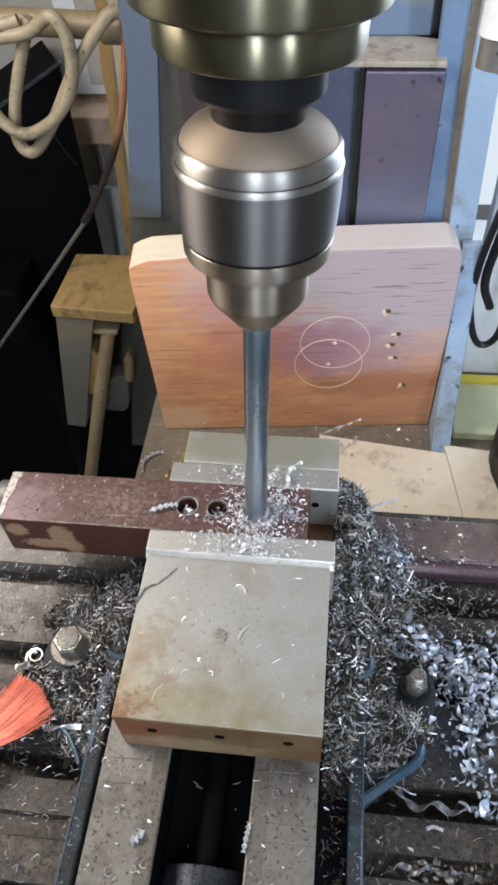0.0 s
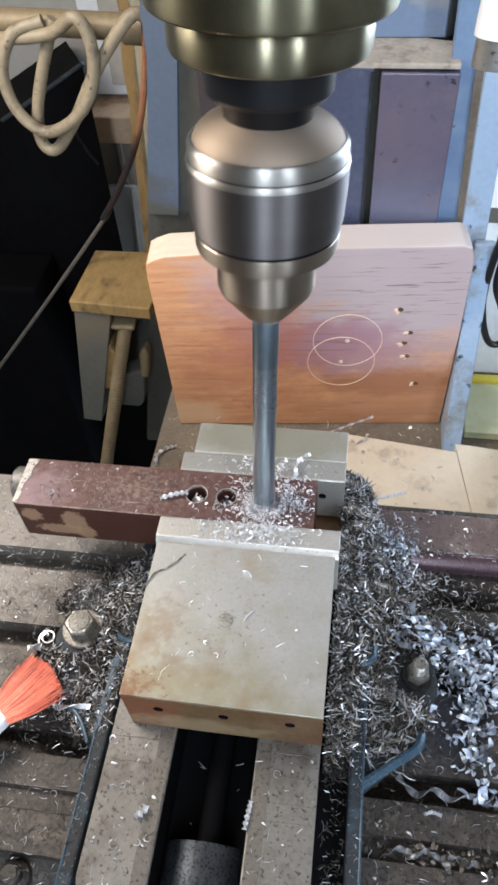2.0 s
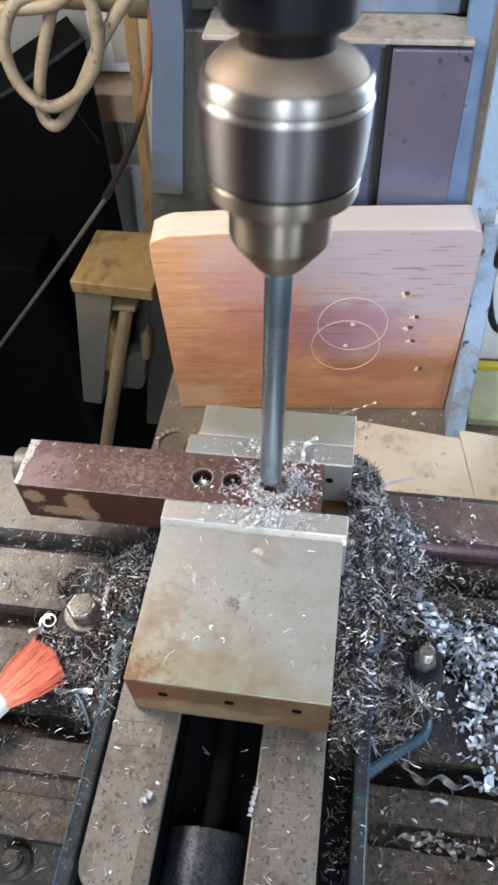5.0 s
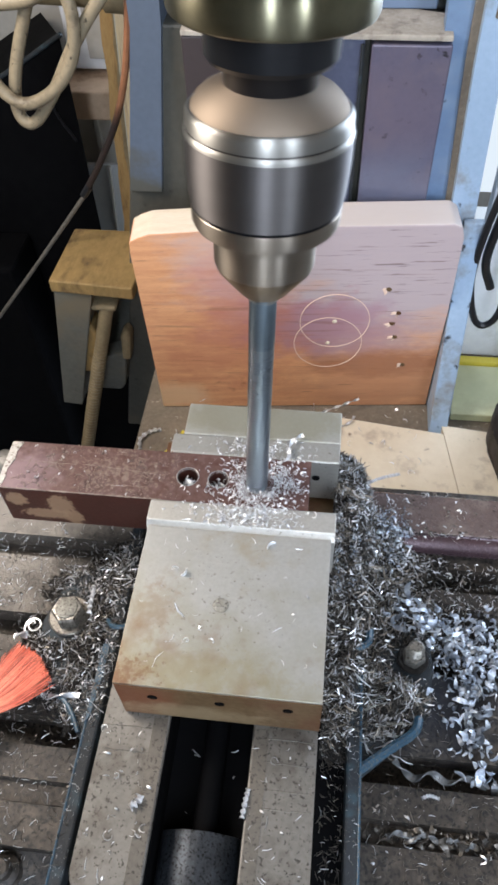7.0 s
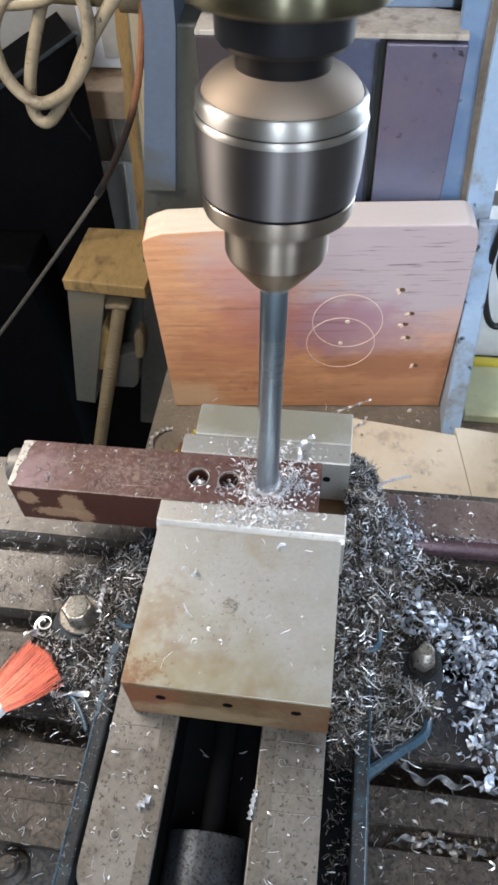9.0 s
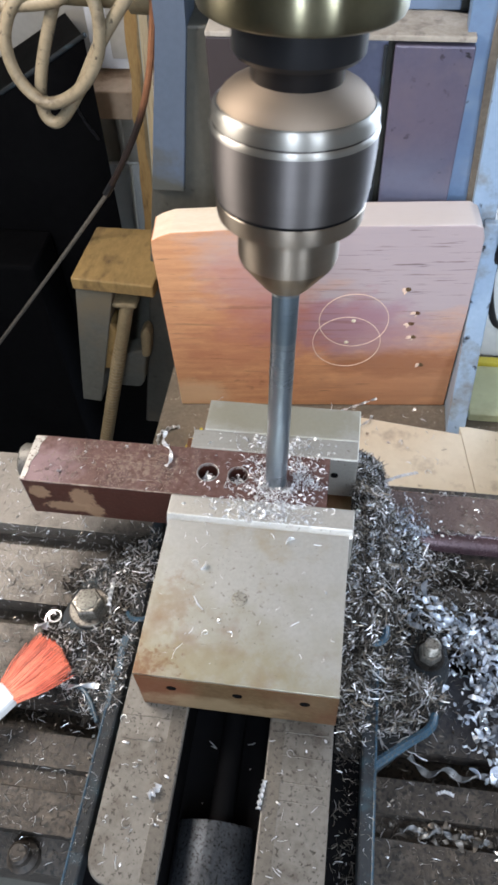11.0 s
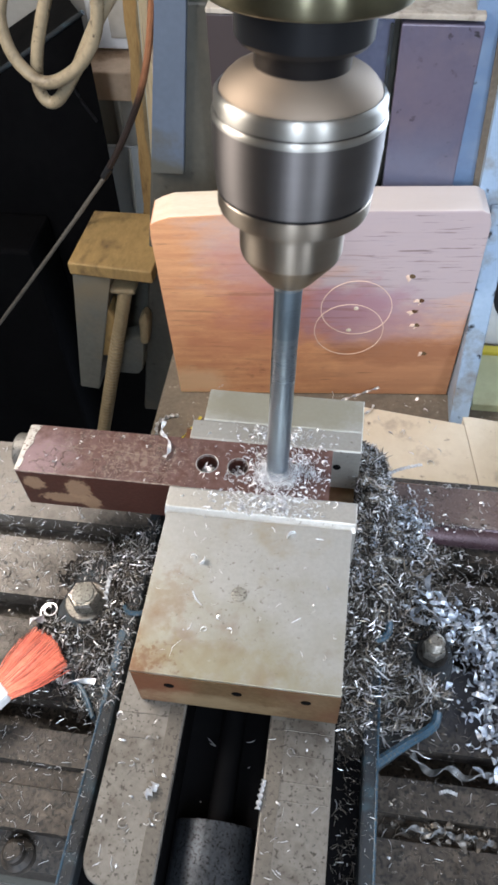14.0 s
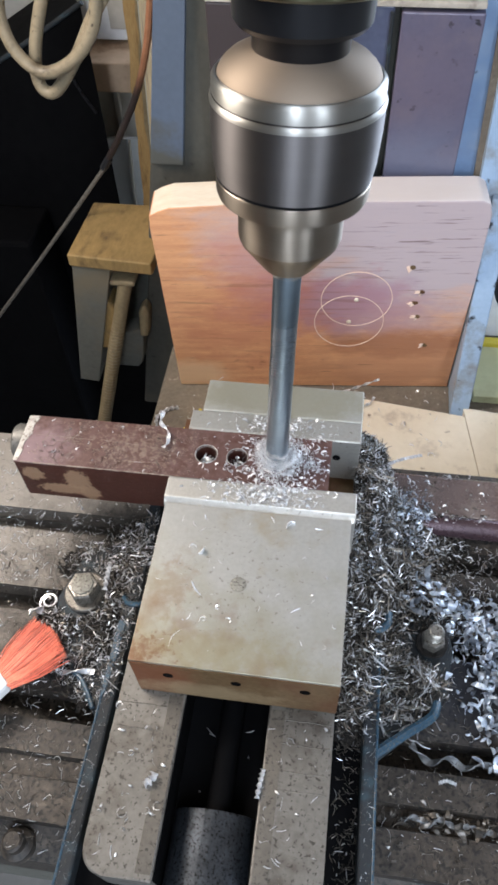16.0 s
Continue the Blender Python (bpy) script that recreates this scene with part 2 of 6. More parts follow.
M_WHITE = surface("white_plastic", (0.82, 0.83, 0.84), (0.72, 0.735, 0.76), 0.4, 0.0, 20, 160, 0.1, stain=(0.55, 0.55, 0.53), stain_at=0.64, stain_scale=30)
M_WALL = surface("grey_shop_panel", (0.50, 0.47, 0.42), (0.40, 0.375, 0.33), 0.6, 0.0, 5, 90, 0.2, stain=(0.35, 0.30, 0.22), stain_at=0.62, stain_scale=7)
M_PALE = surface("pale_shop_wall", (0.66, 0.67, 0.66), (0.56, 0.58, 0.58), 0.7, 0.0, 4, 90, 0.2)
M_TIMBER = surface("yellow_timber", (0.40, 0.26, 0.105), (0.26, 0.155, 0.055), 0.7, 0.0, 12, 160, 0.5, stretch=(6, 6, 1), stain=(0.10, 0.055, 0.02), stain_at=0.62, stain_scale=22)
M_BROWNWOOD = surface("brown_wood", (0.66, 0.48, 0.33), (0.50, 0.345, 0.225), 0.7, 0.0, 14, 120, 0.3, stain=(0.28, 0.17, 0.10), stain_at=0.62, stain_scale=40)
M_LEDGE = surface("dusty_grey_iron", (0.24, 0.20, 0.15), (0.13, 0.108, 0.085), 0.7, 0.1, 22, 300, 0.4, dirt=(0.40, 0.36, 0.30), dirt_at=0.68, dirt_scale=260)
M_TAN = surface("tan_oily_iron", (0.27, 0.21, 0.12), (0.17, 0.13, 0.075), 0.55, 0.2, 30, 300, 0.4)
M_GREEN = surface("pale_green_box", (0.70, 0.70, 0.44), (0.60, 0.61, 0.36), 0.6, 0.0, 14, 100, 0.1, stain=(0.50, 0.48, 0.27), stain_at=0.6, stain_scale=30)
M_YELLOW = surface("yellow_tape", (0.75, 0.62, 0.08), (0.65, 0.52, 0.06), 0.5)
M_CHIP = surface("bright_steel_chip", (0.88, 0.88, 0.89), (0.66, 0.67, 0.69), 0.38, 0.7, 60, 500, 0.0, island=0.35)
M_NEEDLE = surface("dark_steel_needle", (0.24, 0.215, 0.185), (0.06, 0.053, 0.046), 0.42, 0.7, 60, 500, 0.0, island=0.7)
M_BLUECHIP = surface("blued_steel_chip", (0.74, 0.78, 0.82), (0.20, 0.25, 0.34), 0.42, 0.6, 160, 500, 0.0, island=0.75)
M_SLIVER = surface("straw_steel_sliver", (0.50, 0.44, 0.36), (0.26, 0.215, 0.17), 0.4, 0.6, 60, 500, 0.0, island=0.5)
M_CRUST = surface("tan_crumbs", (0.34, 0.275, 0.225), (0.13, 0.085, 0.068), 0.75, 0.1, 60, 500, 0.0, island=0.5)
M_GRIT = surface("dark_grit", (0.040, 0.036, 0.033), (0.016, 0.015, 0.014), 0.55, 0.3, 60, 420, 1.0, depth=0.002)
M_BOLT = surface("dusty_bolt_steel", (0.25, 0.23, 0.20), (0.09, 0.082, 0.07), 0.42, 0.6, 160, 700, 0.5, dirt=(0.045, 0.04, 0.035), dirt_at=0.60, dirt_scale=700)
M_BRISTLE = surface("orange_bristles", (0.88, 0.27, 0.155), (0.78, 0.155, 0.085), 0.45, 0.0, 60, 300, 0.0, island=0.5)
M_FERRULE = surface("white_brush_handle", (0.75, 0.75, 0.74), (0.66, 0.66, 0.65), 0.35)
M_SCREW = surface("greasy_screw_steel", (0.075, 0.085, 0.10), (0.020, 0.023, 0.027), 0.40, 0.7, 90, 900, 0.4, dirt=(0.01, 0.01, 0.01), dirt_at=0.60, dirt_scale=900)
for turned in (M_CHUCK, M_SLEEVE, M_HOOD, M_QUILL, M_RIM, M_NOSE):
    nodes = turned.node_tree.nodes
    tan = nodes.new("ShaderNodeTangent")
    tan.direction_type, tan.axis = "RADIAL", "Z"
    nodes["Principled BSDF"].inputs["Anisotropic"].default_value = 0.45 if turned is M_HOOD else 0.9
    nodes["Principled BSDF"].inputs["Anisotropic Rotation"].default_value = 0.25
    turned.node_tree.links.new(tan.outputs[0], nodes["Principled BSDF"].inputs["Tangent"])
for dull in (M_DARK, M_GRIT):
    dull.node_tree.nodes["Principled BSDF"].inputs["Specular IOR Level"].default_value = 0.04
M_PLUG = surface("speckled_plug_steel", (0.34, 0.33, 0.29), (0.16, 0.15, 0.125), 0.55, 0.4, 300, 1400, 0.4, dirt=(0.07, 0.06, 0.05), dirt_at=0.60, dirt_scale=900)
M_NUT = surface("worn_nut_steel", (0.40, 0.385, 0.35), (0.17, 0.157, 0.135), 0.34, 0.75, 200, 900, 0.5, dirt=(0.06, 0.054, 0.045), dirt_at=0.60, dirt_scale=900)
M_LIP = surface("dark_purple_scale", (0.10, 0.06, 0.07), (0.055, 0.034, 0.04), 0.26, 0.4, 30, 420, 0.15)
M_RIBBON = surface("dull_ribbon_steel", (0.30, 0.31, 0.32), (0.13, 0.135, 0.14), 0.5, 0.6, 90, 500, 0.2)
M_LUG = surface("dark_brown_casting", (0.030, 0.022, 0.017), (0.014, 0.010, 0.008), 0.6, 0.1, 60, 300, 0.5, dirt=(0.08, 0.065, 0.05), dirt_at=0.66, dirt_scale=300)
M_FLOOR = surface("concrete", (0.20, 0.19, 0.18), (0.15, 0.145, 0.135), 0.8, 0.0, 3, 60, 0.3)


# slide faces and column: rubbed, stained paint
# left of the blue slide: brown dirt, darkened further to paint in shade
tint_side(M_SLIDEBLUE, (0.052, 0.039, 0.037), (-1.0, 0.0, 0.0), 0.062, 0.095, 0.16, 26.0, 0.95)
tint_side(M_BLUEGREY, (0.078, 0.076, 0.062), (0.0, 0.0, -1.0), 0.066, 0.096, 0.16, 30.0, 0.95)
blot(M_PURPLE, (0.145, 0.16, 0.225), (0.070, 0.267, -0.02), (0.03, 0.02, 0.045), 0.8, 30.0, 0.6, 0.4)
blot(M_PURPLE, (0.155, 0.125, 0.165), (0.066, 0.267, 0.055), (0.03, 0.02, 0.03), 0.8, 30.0, 0.6, 0.4)
# the plank: lilac-grey tint above, wine-red stains in the middle, brown oil below, cracks along the grain
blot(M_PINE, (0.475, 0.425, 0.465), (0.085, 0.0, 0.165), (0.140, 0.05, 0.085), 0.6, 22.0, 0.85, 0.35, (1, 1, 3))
blot(M_PINE, (0.46, 0.175, 0.19), (0.000, 0.0, 0.092), (0.055, 0.05, 0.026), 1.2, 36.0, 0.75, 0.35, (1, 1, 2))
blot(M_PINE, (0.40, 0.25, 0.31), (0.040, 0.0, 0.085), (0.045, 0.05, 0.028), 1.1, 34.0, 0.65, 0.35, (1, 1, 2))
blot(M_PINE, (0.58, 0.27, 0.235), (-0.045, 0.0, 0.130), (0.030, 0.05, 0.026), 1.2, 40.0, 0.6, 0.35, (1, 1, 2))
blot(M_PINE, (0.33, 0.115, 0.05), (0.070, 0.0, 0.050), (0.050, 0.05, 0.014), 1.0, 30.0, 0.75, 0.35, (1, 1, 3))
blot(M_PINE, (0.55, 0.20, 0.11), (-0.055, 0.0, 0.070), (0.060, 0.05, 0.060), 2.0, 40.0, 0.6, 0.5, (0.7, 1, 2.4), 0.6)
blot(M_PINE, (0.28, 0.09, 0.035), (-0.040, 0.0, 0.030), (0.070, 0.05, 0.030), 3.4, 90.0, 0.45, 0.35, (1, 1, 1.6), -0.4)
blot(M_PINE, (0.86, 0.60, 0.36), (-0.098, 0.0, 0.014), (0.030, 0.05, 0.014), 0.8, 40.0, 0.7, 0.4)
blot(M_PINE, (0.22, 0.095, 0.05), (0.0, 0.0, 0.088), (0.16, 0.05, 0.14), 4.0, 46.0, 0.38, 0.35, (0.30, 1, 6.5), -0.5)
blot(M_PINE, (0.19, 0.13, 0.125), (0.075, 0.0, 0.145), (0.08, 0.05, 0.05), 4.0, 66.0, 0.8, 0.2, (0.28, 1, 6), -0.35)
blot(M_PINE, (0.45, 0.215, 0.12), (0.070, 0.0, 0.026), (0.065, 0.05, 0.035), 1.0, 34.0, 0.55, 0.4, (1, 1, 2))
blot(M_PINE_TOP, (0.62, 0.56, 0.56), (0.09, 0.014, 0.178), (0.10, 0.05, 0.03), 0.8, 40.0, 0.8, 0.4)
# jaw tops: rust creeping in from the corner, olive oil film
tint_side(M_JAW, (0.30, 0.28, 0.19), (-0.25, -1.0, 0.0), 0.118, 0.180, 0.16, 60.0, 0.65)
tint_side(M_JAW, (0.22, 0.135, 0.07), (-0.55, -1.0, 0.0), 0.150, 0.200, 0.16, 90.0, 0.7)
blot(M_JAW, (0.26, 0.18, 0.095), (-0.031, -0.054, 0.0), (0.009, 0.013, 0.02), 2.2, 240.0, 0.45, 0.5, (1, 1, 1), 0.7)
blot(M_JAW, (0.30, 0.262, 0.15), (-0.008, -0.080, 0.0), (0.034, 0.009, 0.02), 1.8, 240.0, 0.5, 0.4, (1, 1, 1), 0.85)
blot(M_JAW, (0.17, 0.075, 0.035), (-0.040, -0.084, 0.0), (0.016, 0.010, 0.03), 2.6, 340.0, 0.65, 0.4, (1, 1, 1), 0.45)
blot(M_JAW, (0.14, 0.12, 0.095), (0.0, -0.050, 0.0), (0.045, 0.040, 0.02), 5.0, 420.0, 0.6, 0.25, (1, 1, 1), -0.85)
blot(M_JAW, (0.30, 0.285, 0.205), (0.005, 0.052, 0.0), (0.050, 0.012, 0.02), 0.6, 90.0, 0.75, 0.3)
# rust on the jaw's end face
blot(M_FRONT, (0.20, 0.068, 0.028), (-0.034, -0.088, -0.014), (0.016, 0.004, 0.018), 0.8, 140.0, 0.85, 0.4)
blot(M_FRONT, (0.37, 0.27, 0.155), (-0.012, -0.088, -0.026), (0.026, 0.004, 0.008), 0.9, 140.0, 0.7, 0.4)
tint_side(M_TABLE, (0.27, 0.245, 0.215), (-1.0, 0.6, 0.0), 0.125, 0.20, 0.10, 90.0, 0.8)
# bar top: dust, and the paler sheen of its lit side painted in
tint_side(M_BAR, (0.205, 0.135, 0.122), (0.0, 0.0, 1.0), 0.0006, 0.0040, 0.0045, 240.0, 0.85)
blot(M_BAR, (0.34, 0.275, 0.215), (-0.060, 0.014, 0.0), (0.040, 0.022, 0.0012), 2.6, 420.0, 0.4, 0.4, (1, 1, 1), 0.15)
blot(M_BAR, (0.27, 0.185, 0.20), (-0.108, 0.008, 0.0), (0.014, 0.014, 0.0012), 1.0, 150.0, 0.6, 0.4)
# bare patches on its front, where the paint has come off
for at, size in (((-0.1115, -0.0095), (0.0052, 0.0050)), ((-0.0900, -0.0120), (0.0062, 0.0080)), ((-0.0985, -0.0205), (0.0120, 0.0042)), ((-0.0855, -0.0220), (0.0050, 0.0060))):
    blot(M_BAR, (0.36, 0.225, 0.135), (at[0], 0.0002, at[1]), (size[0], 0.0030, size[1]), 0.75, 520.0, 0.8, 0.14)
blot(M_TABLE, (0.016, 0.020, 0.030), (0.098, -0.052, TOP), (0.022, 0.030, 0.02), 0.8, 90.0, 0.8, 0.4)
blot(M_TABLE, (0.012, 0.014, 0.016), (-0.066, -0.060, TOP), (0.016, 0.040, 0.02), 0.8, 90.0, 0.7, 0.4)
# brown cable, blacker towards its lower end
tint_side(M_COPPER, (0.010, 0.008, 0.008), (0.0, 0.0, -1.0), -0.010, 0.042, 0.10, 20.0, 0.97)


# ---------- mesh helpers ----------
def part(name, bm, material, parent=None, label="", smooth=False):
    """Links a bmesh as one mesh object under a thing or a part."""
    me = bpy.data.meshes.new(name)
    bmesh.ops.recalc_face_normals(bm, faces=bm.faces[:])
    bm.to_mesh(me)
    bm.free()
    for mm in material if isinstance(material, (list, tuple)) else [material]:
        me.materials.append(mm)
    if smooth:
        for p in me.polygons:
            p.use_smooth = True
        me.set_sharp_from_angle(angle=radians(32))
    ob = new(name, me)
    if parent:
        ob.parent = parent
    if label:
        ob["label"] = label
    return ob


def thing(name, label, category, group="", kind="", at=None):
    ob = new(name)
    ob.empty_display_size = 0.02
    if at:
        ob.location = at
    return tagged(ob, label, category, group, kind)


def add_box(bm, x0, x1, y0, y1, z0, z1, bevel=0.0):
    made = bmesh.ops.create_cube(bm, size=1.0, matrix=Matrix.LocRotScale(((x0 + x1) / 2, (y0 + y1) / 2, (z0 + z1) / 2), None, (x1 - x0, y1 - y0, z1 - z0)))
    if bevel:
        edges = list({e for v in made["verts"] for e in v.link_edges})
        bmesh.ops.bevel(bm, geom=edges, offset=bevel, segments=2, profile=0.5, affect="EDGES", clamp_overlap=True)
    return bm


def box_bm(*a, bevel=0.0):
    return add_box(bmesh.new(), *a, bevel=bevel)


def lathe(profile, seg=64, cap=True):
    """A solid turned about z from (radius, height) pairs."""
    bm = bmesh.new()
    rings = []
    for r, z in profile:
        rings.append([bm.verts.new((r * math.cos(2 * math.pi * i / seg), r * math.sin(2 * math.pi * i / seg), z)) for i in range(seg)])
    for a, b in zip(rings, rings[1:]):
        for i in range(seg):
            bm.faces.new((a[i], a[(i + 1) % seg], b[(i + 1) % seg], b[i]))
    if cap:
        bm.faces.new(rings[0]), bm.faces.new(rings[-1])
    return bm


def prism(points, axis, a, b, bevel=0.0):
    """A closed outline drawn in the two other axes and pushed from a to b along axis."""
    bm = bmesh.new()

    def put(p, q):
        return {"x": (q, p[0], p[1]), "y": (p[0], q, p[1]), "z": (p[0], p[1], q)}[axis]
    lo, hi = [bm.verts.new(put(p, a)) for p in points], [bm.verts.new(put(p, b)) for p in points]
    k = len(points)
    for i in range(k):
        bm.faces.new((lo[i], lo[(i + 1) % k], hi[(i + 1) % k], hi[i]))
    bm.faces.new(lo), bm.faces.new(hi)
    if bevel:
        bmesh.ops.bevel(bm, geom=bm.edges[:], offset=bevel, segments=2, profile=0.5, affect="EDGES", clamp_overlap=True)
    return bm


def glide(points, n):
    """Points along a smooth curve through the given points."""
    pts = [Vector(p) for p in points]
    pts = [2 * pts[0] - pts[1]] + pts + [2 * pts[-1] - pts[-2]]
    out = []
    for i in range(1, len(pts) - 2):
        for k in range(n):
            t = k / n
            p0, p1, p2, p3 = pts[i - 1:i + 3]
            out.append(0.5 * ((2 * p1) + (p2 - p0) * t + (2 * p0 - 5 * p1 + 4 * p2 - p3) * t * t + (3 * p1 - p0 - 3 * p2 + p3) * t ** 3))
    return out + [pts[-2]]


def add_tube(bm, pts, radius, seg=10):
    rings, up = [], Vector((0.13, 0.31, 0.94))
    for i, p in enumerate(pts):
        d = (pts[min(i + 1, len(pts) - 1)] - pts[max(i - 1, 0)]).normalized()
        s = d.cross(up).normalized() if abs(d.dot(up)) < 0.98 else d.cross(Vector((1, 0, 0))).normalized()
        u = s.cross(d)
        up = u
        r = radius(i / (len(pts) - 1)) if callable(radius) else radius
        rings.append([bm.verts.new(p + r * (math.cos(2 * math.pi * k / seg) * s + math.sin(2 * math.pi * k / seg) * u)) for k in range(seg)])
    for a, b in zip(rings, rings[1:]):
        for k in range(seg):
            bm.faces.new((a[k], a[(k + 1) % seg], b[(k + 1) % seg], b[k]))
    bm.faces.new(rings[0]), bm.faces.new(rings[-1])
    return bm


def tube_bm(points, radius, n=8, seg=10):
    return add_tube(bmesh.new(), glide(points, n), radius, seg)


def mesh_stuff(name, verts, faces, material, parent=None):
    me = bpy.data.meshes.new(name)
    me.from_pydata(verts, [], faces)
    me.materials.append(material)
    ob = new(name, me)
    if parent:
        ob.parent = parent
    return ob


# ---------- the room ----------
def build_room():
    def wall(name, a, mat):
        return tagged(part(name, box_bm(*a), mat), "plain workshop " + name.split("_")[0] + " closing the room", "wall", kind="structure")
    wall("floor", (-2.0, 2.0, -1.6, 2.2, -1.05, -0.95), M_FLOOR)
    wall("ceiling", (-2.0, 2.0, -1.6, 2.2, 1.5, 1.6), M_BROWNWOOD)
    wall("wall_south", (-2.0, 2.0, -1.7, -1.6, -0.95, 1.5), M_PALE)
    wall("wall_west", (-2.1, -2.0, -1.6, 2.2, -0.95, 1.5), M_WALL)
    # rear wall with the window opening
    bm = bmesh.new()
    add_box(bm, -2.0, 0.20, 1.2, 1.3, -0.95, 1.5)
    add_box(bm, 1.40, 2.0, 1.2, 1.3, -0.95, 1.5)
    add_box(bm, 0.20, 1.40, 1.2, 1.3, -0.95, -0.70)
    add_box(bm, 0.20, 1.40, 1.2, 1.3, 0.85, 1.5)
    tagged(part("wall_north", bm, M_PALE), "pale workshop wall with a window opening", "wall", kind="structure")
    sky = bpy.data.materials.new("overcast_sky")
    sky.use_nodes = True
    em = sky.node_tree.nodes.new("ShaderNodeEmission")
    em.inputs[0].default_value, em.inputs[1].default_value = (0.80, 0.90, 1.0, 1), 1.1
    sky.node_tree.links.new(em.outputs[0], sky.node_tree.nodes["Material Output"].inputs[0])
    tagged(part("backdrop", box_bm(-0.6, 2.4, 1.75, 1.76, -1.5, 1.6), sky), "pale overcast daylight outside the window", "sky", kind="structure")
    wall("wall_east", (1.9, 2.0, -1.6, 2.2, -0.95, 1.5), M_PALE)


# ---------- the milling table ----------


def build_table():
    t = thing("milling_table", "oily cast-iron milling table with T-slots under swarf", "milling table")
    # slot centres, narrow throat over a wide groove
    outline = [(-0.139, TOP), (-0.139, TOP - 0.010), (-0.146, TOP - 0.013), (-0.152, TOP - 0.018), (-0.152, TOP - 0.055), (0.062, TOP - 0.055), (0.062, TOP)]
    for c in (0.006, -0.040, -0.091):
        w = 0.0065
        outline += [(c + w, TOP), (c + w, TOP - 0.012), (c + w + 0.005, TOP - 0.012), (c + w + 0.005, TOP - 0.022),
                    (c - w - 0.005, TOP - 0.022), (c - w - 0.005, TOP - 0.012), (c - w, TOP - 0.012), (c - w, TOP)]
    outline += [(-0.112, TOP), (-0.113, TOP - 0.004), (-0.121, TOP - 0.004), (-0.122, TOP)]
    bm = prism(outline, "x", -0.36, 0.36)
    bmesh.ops.triangulate(bm, faces=[f for f in bm.faces if len(f.verts) > 4])
    part("table_top", bm, M_TABLE, t)
    part("saddle", box_bm(-0.17, 0.17, -0.145, 0.05, TOP - 0.20, TOP - 0.056), M_GREYP, t)
    # the stop dog on the table's front edge
    d = thing("table_stop", "round brown steel stop on the table's front edge", "stop")
    bm = lathe([(0.007, 0), (0.007, 0.006), (0.0045, 0.0075), (0.0045, 0.013), (0.0035, 0.014)], 24)
    bmesh.ops.transform(bm, matrix=pose(-0.089, -0.1475, TOP - 0.014), verts=bm.verts[:])
    part("pin", bm, M_TABLE, d, smooth=True)


# ---------- the vise ----------
HW = 0.0425
BED = -0.034


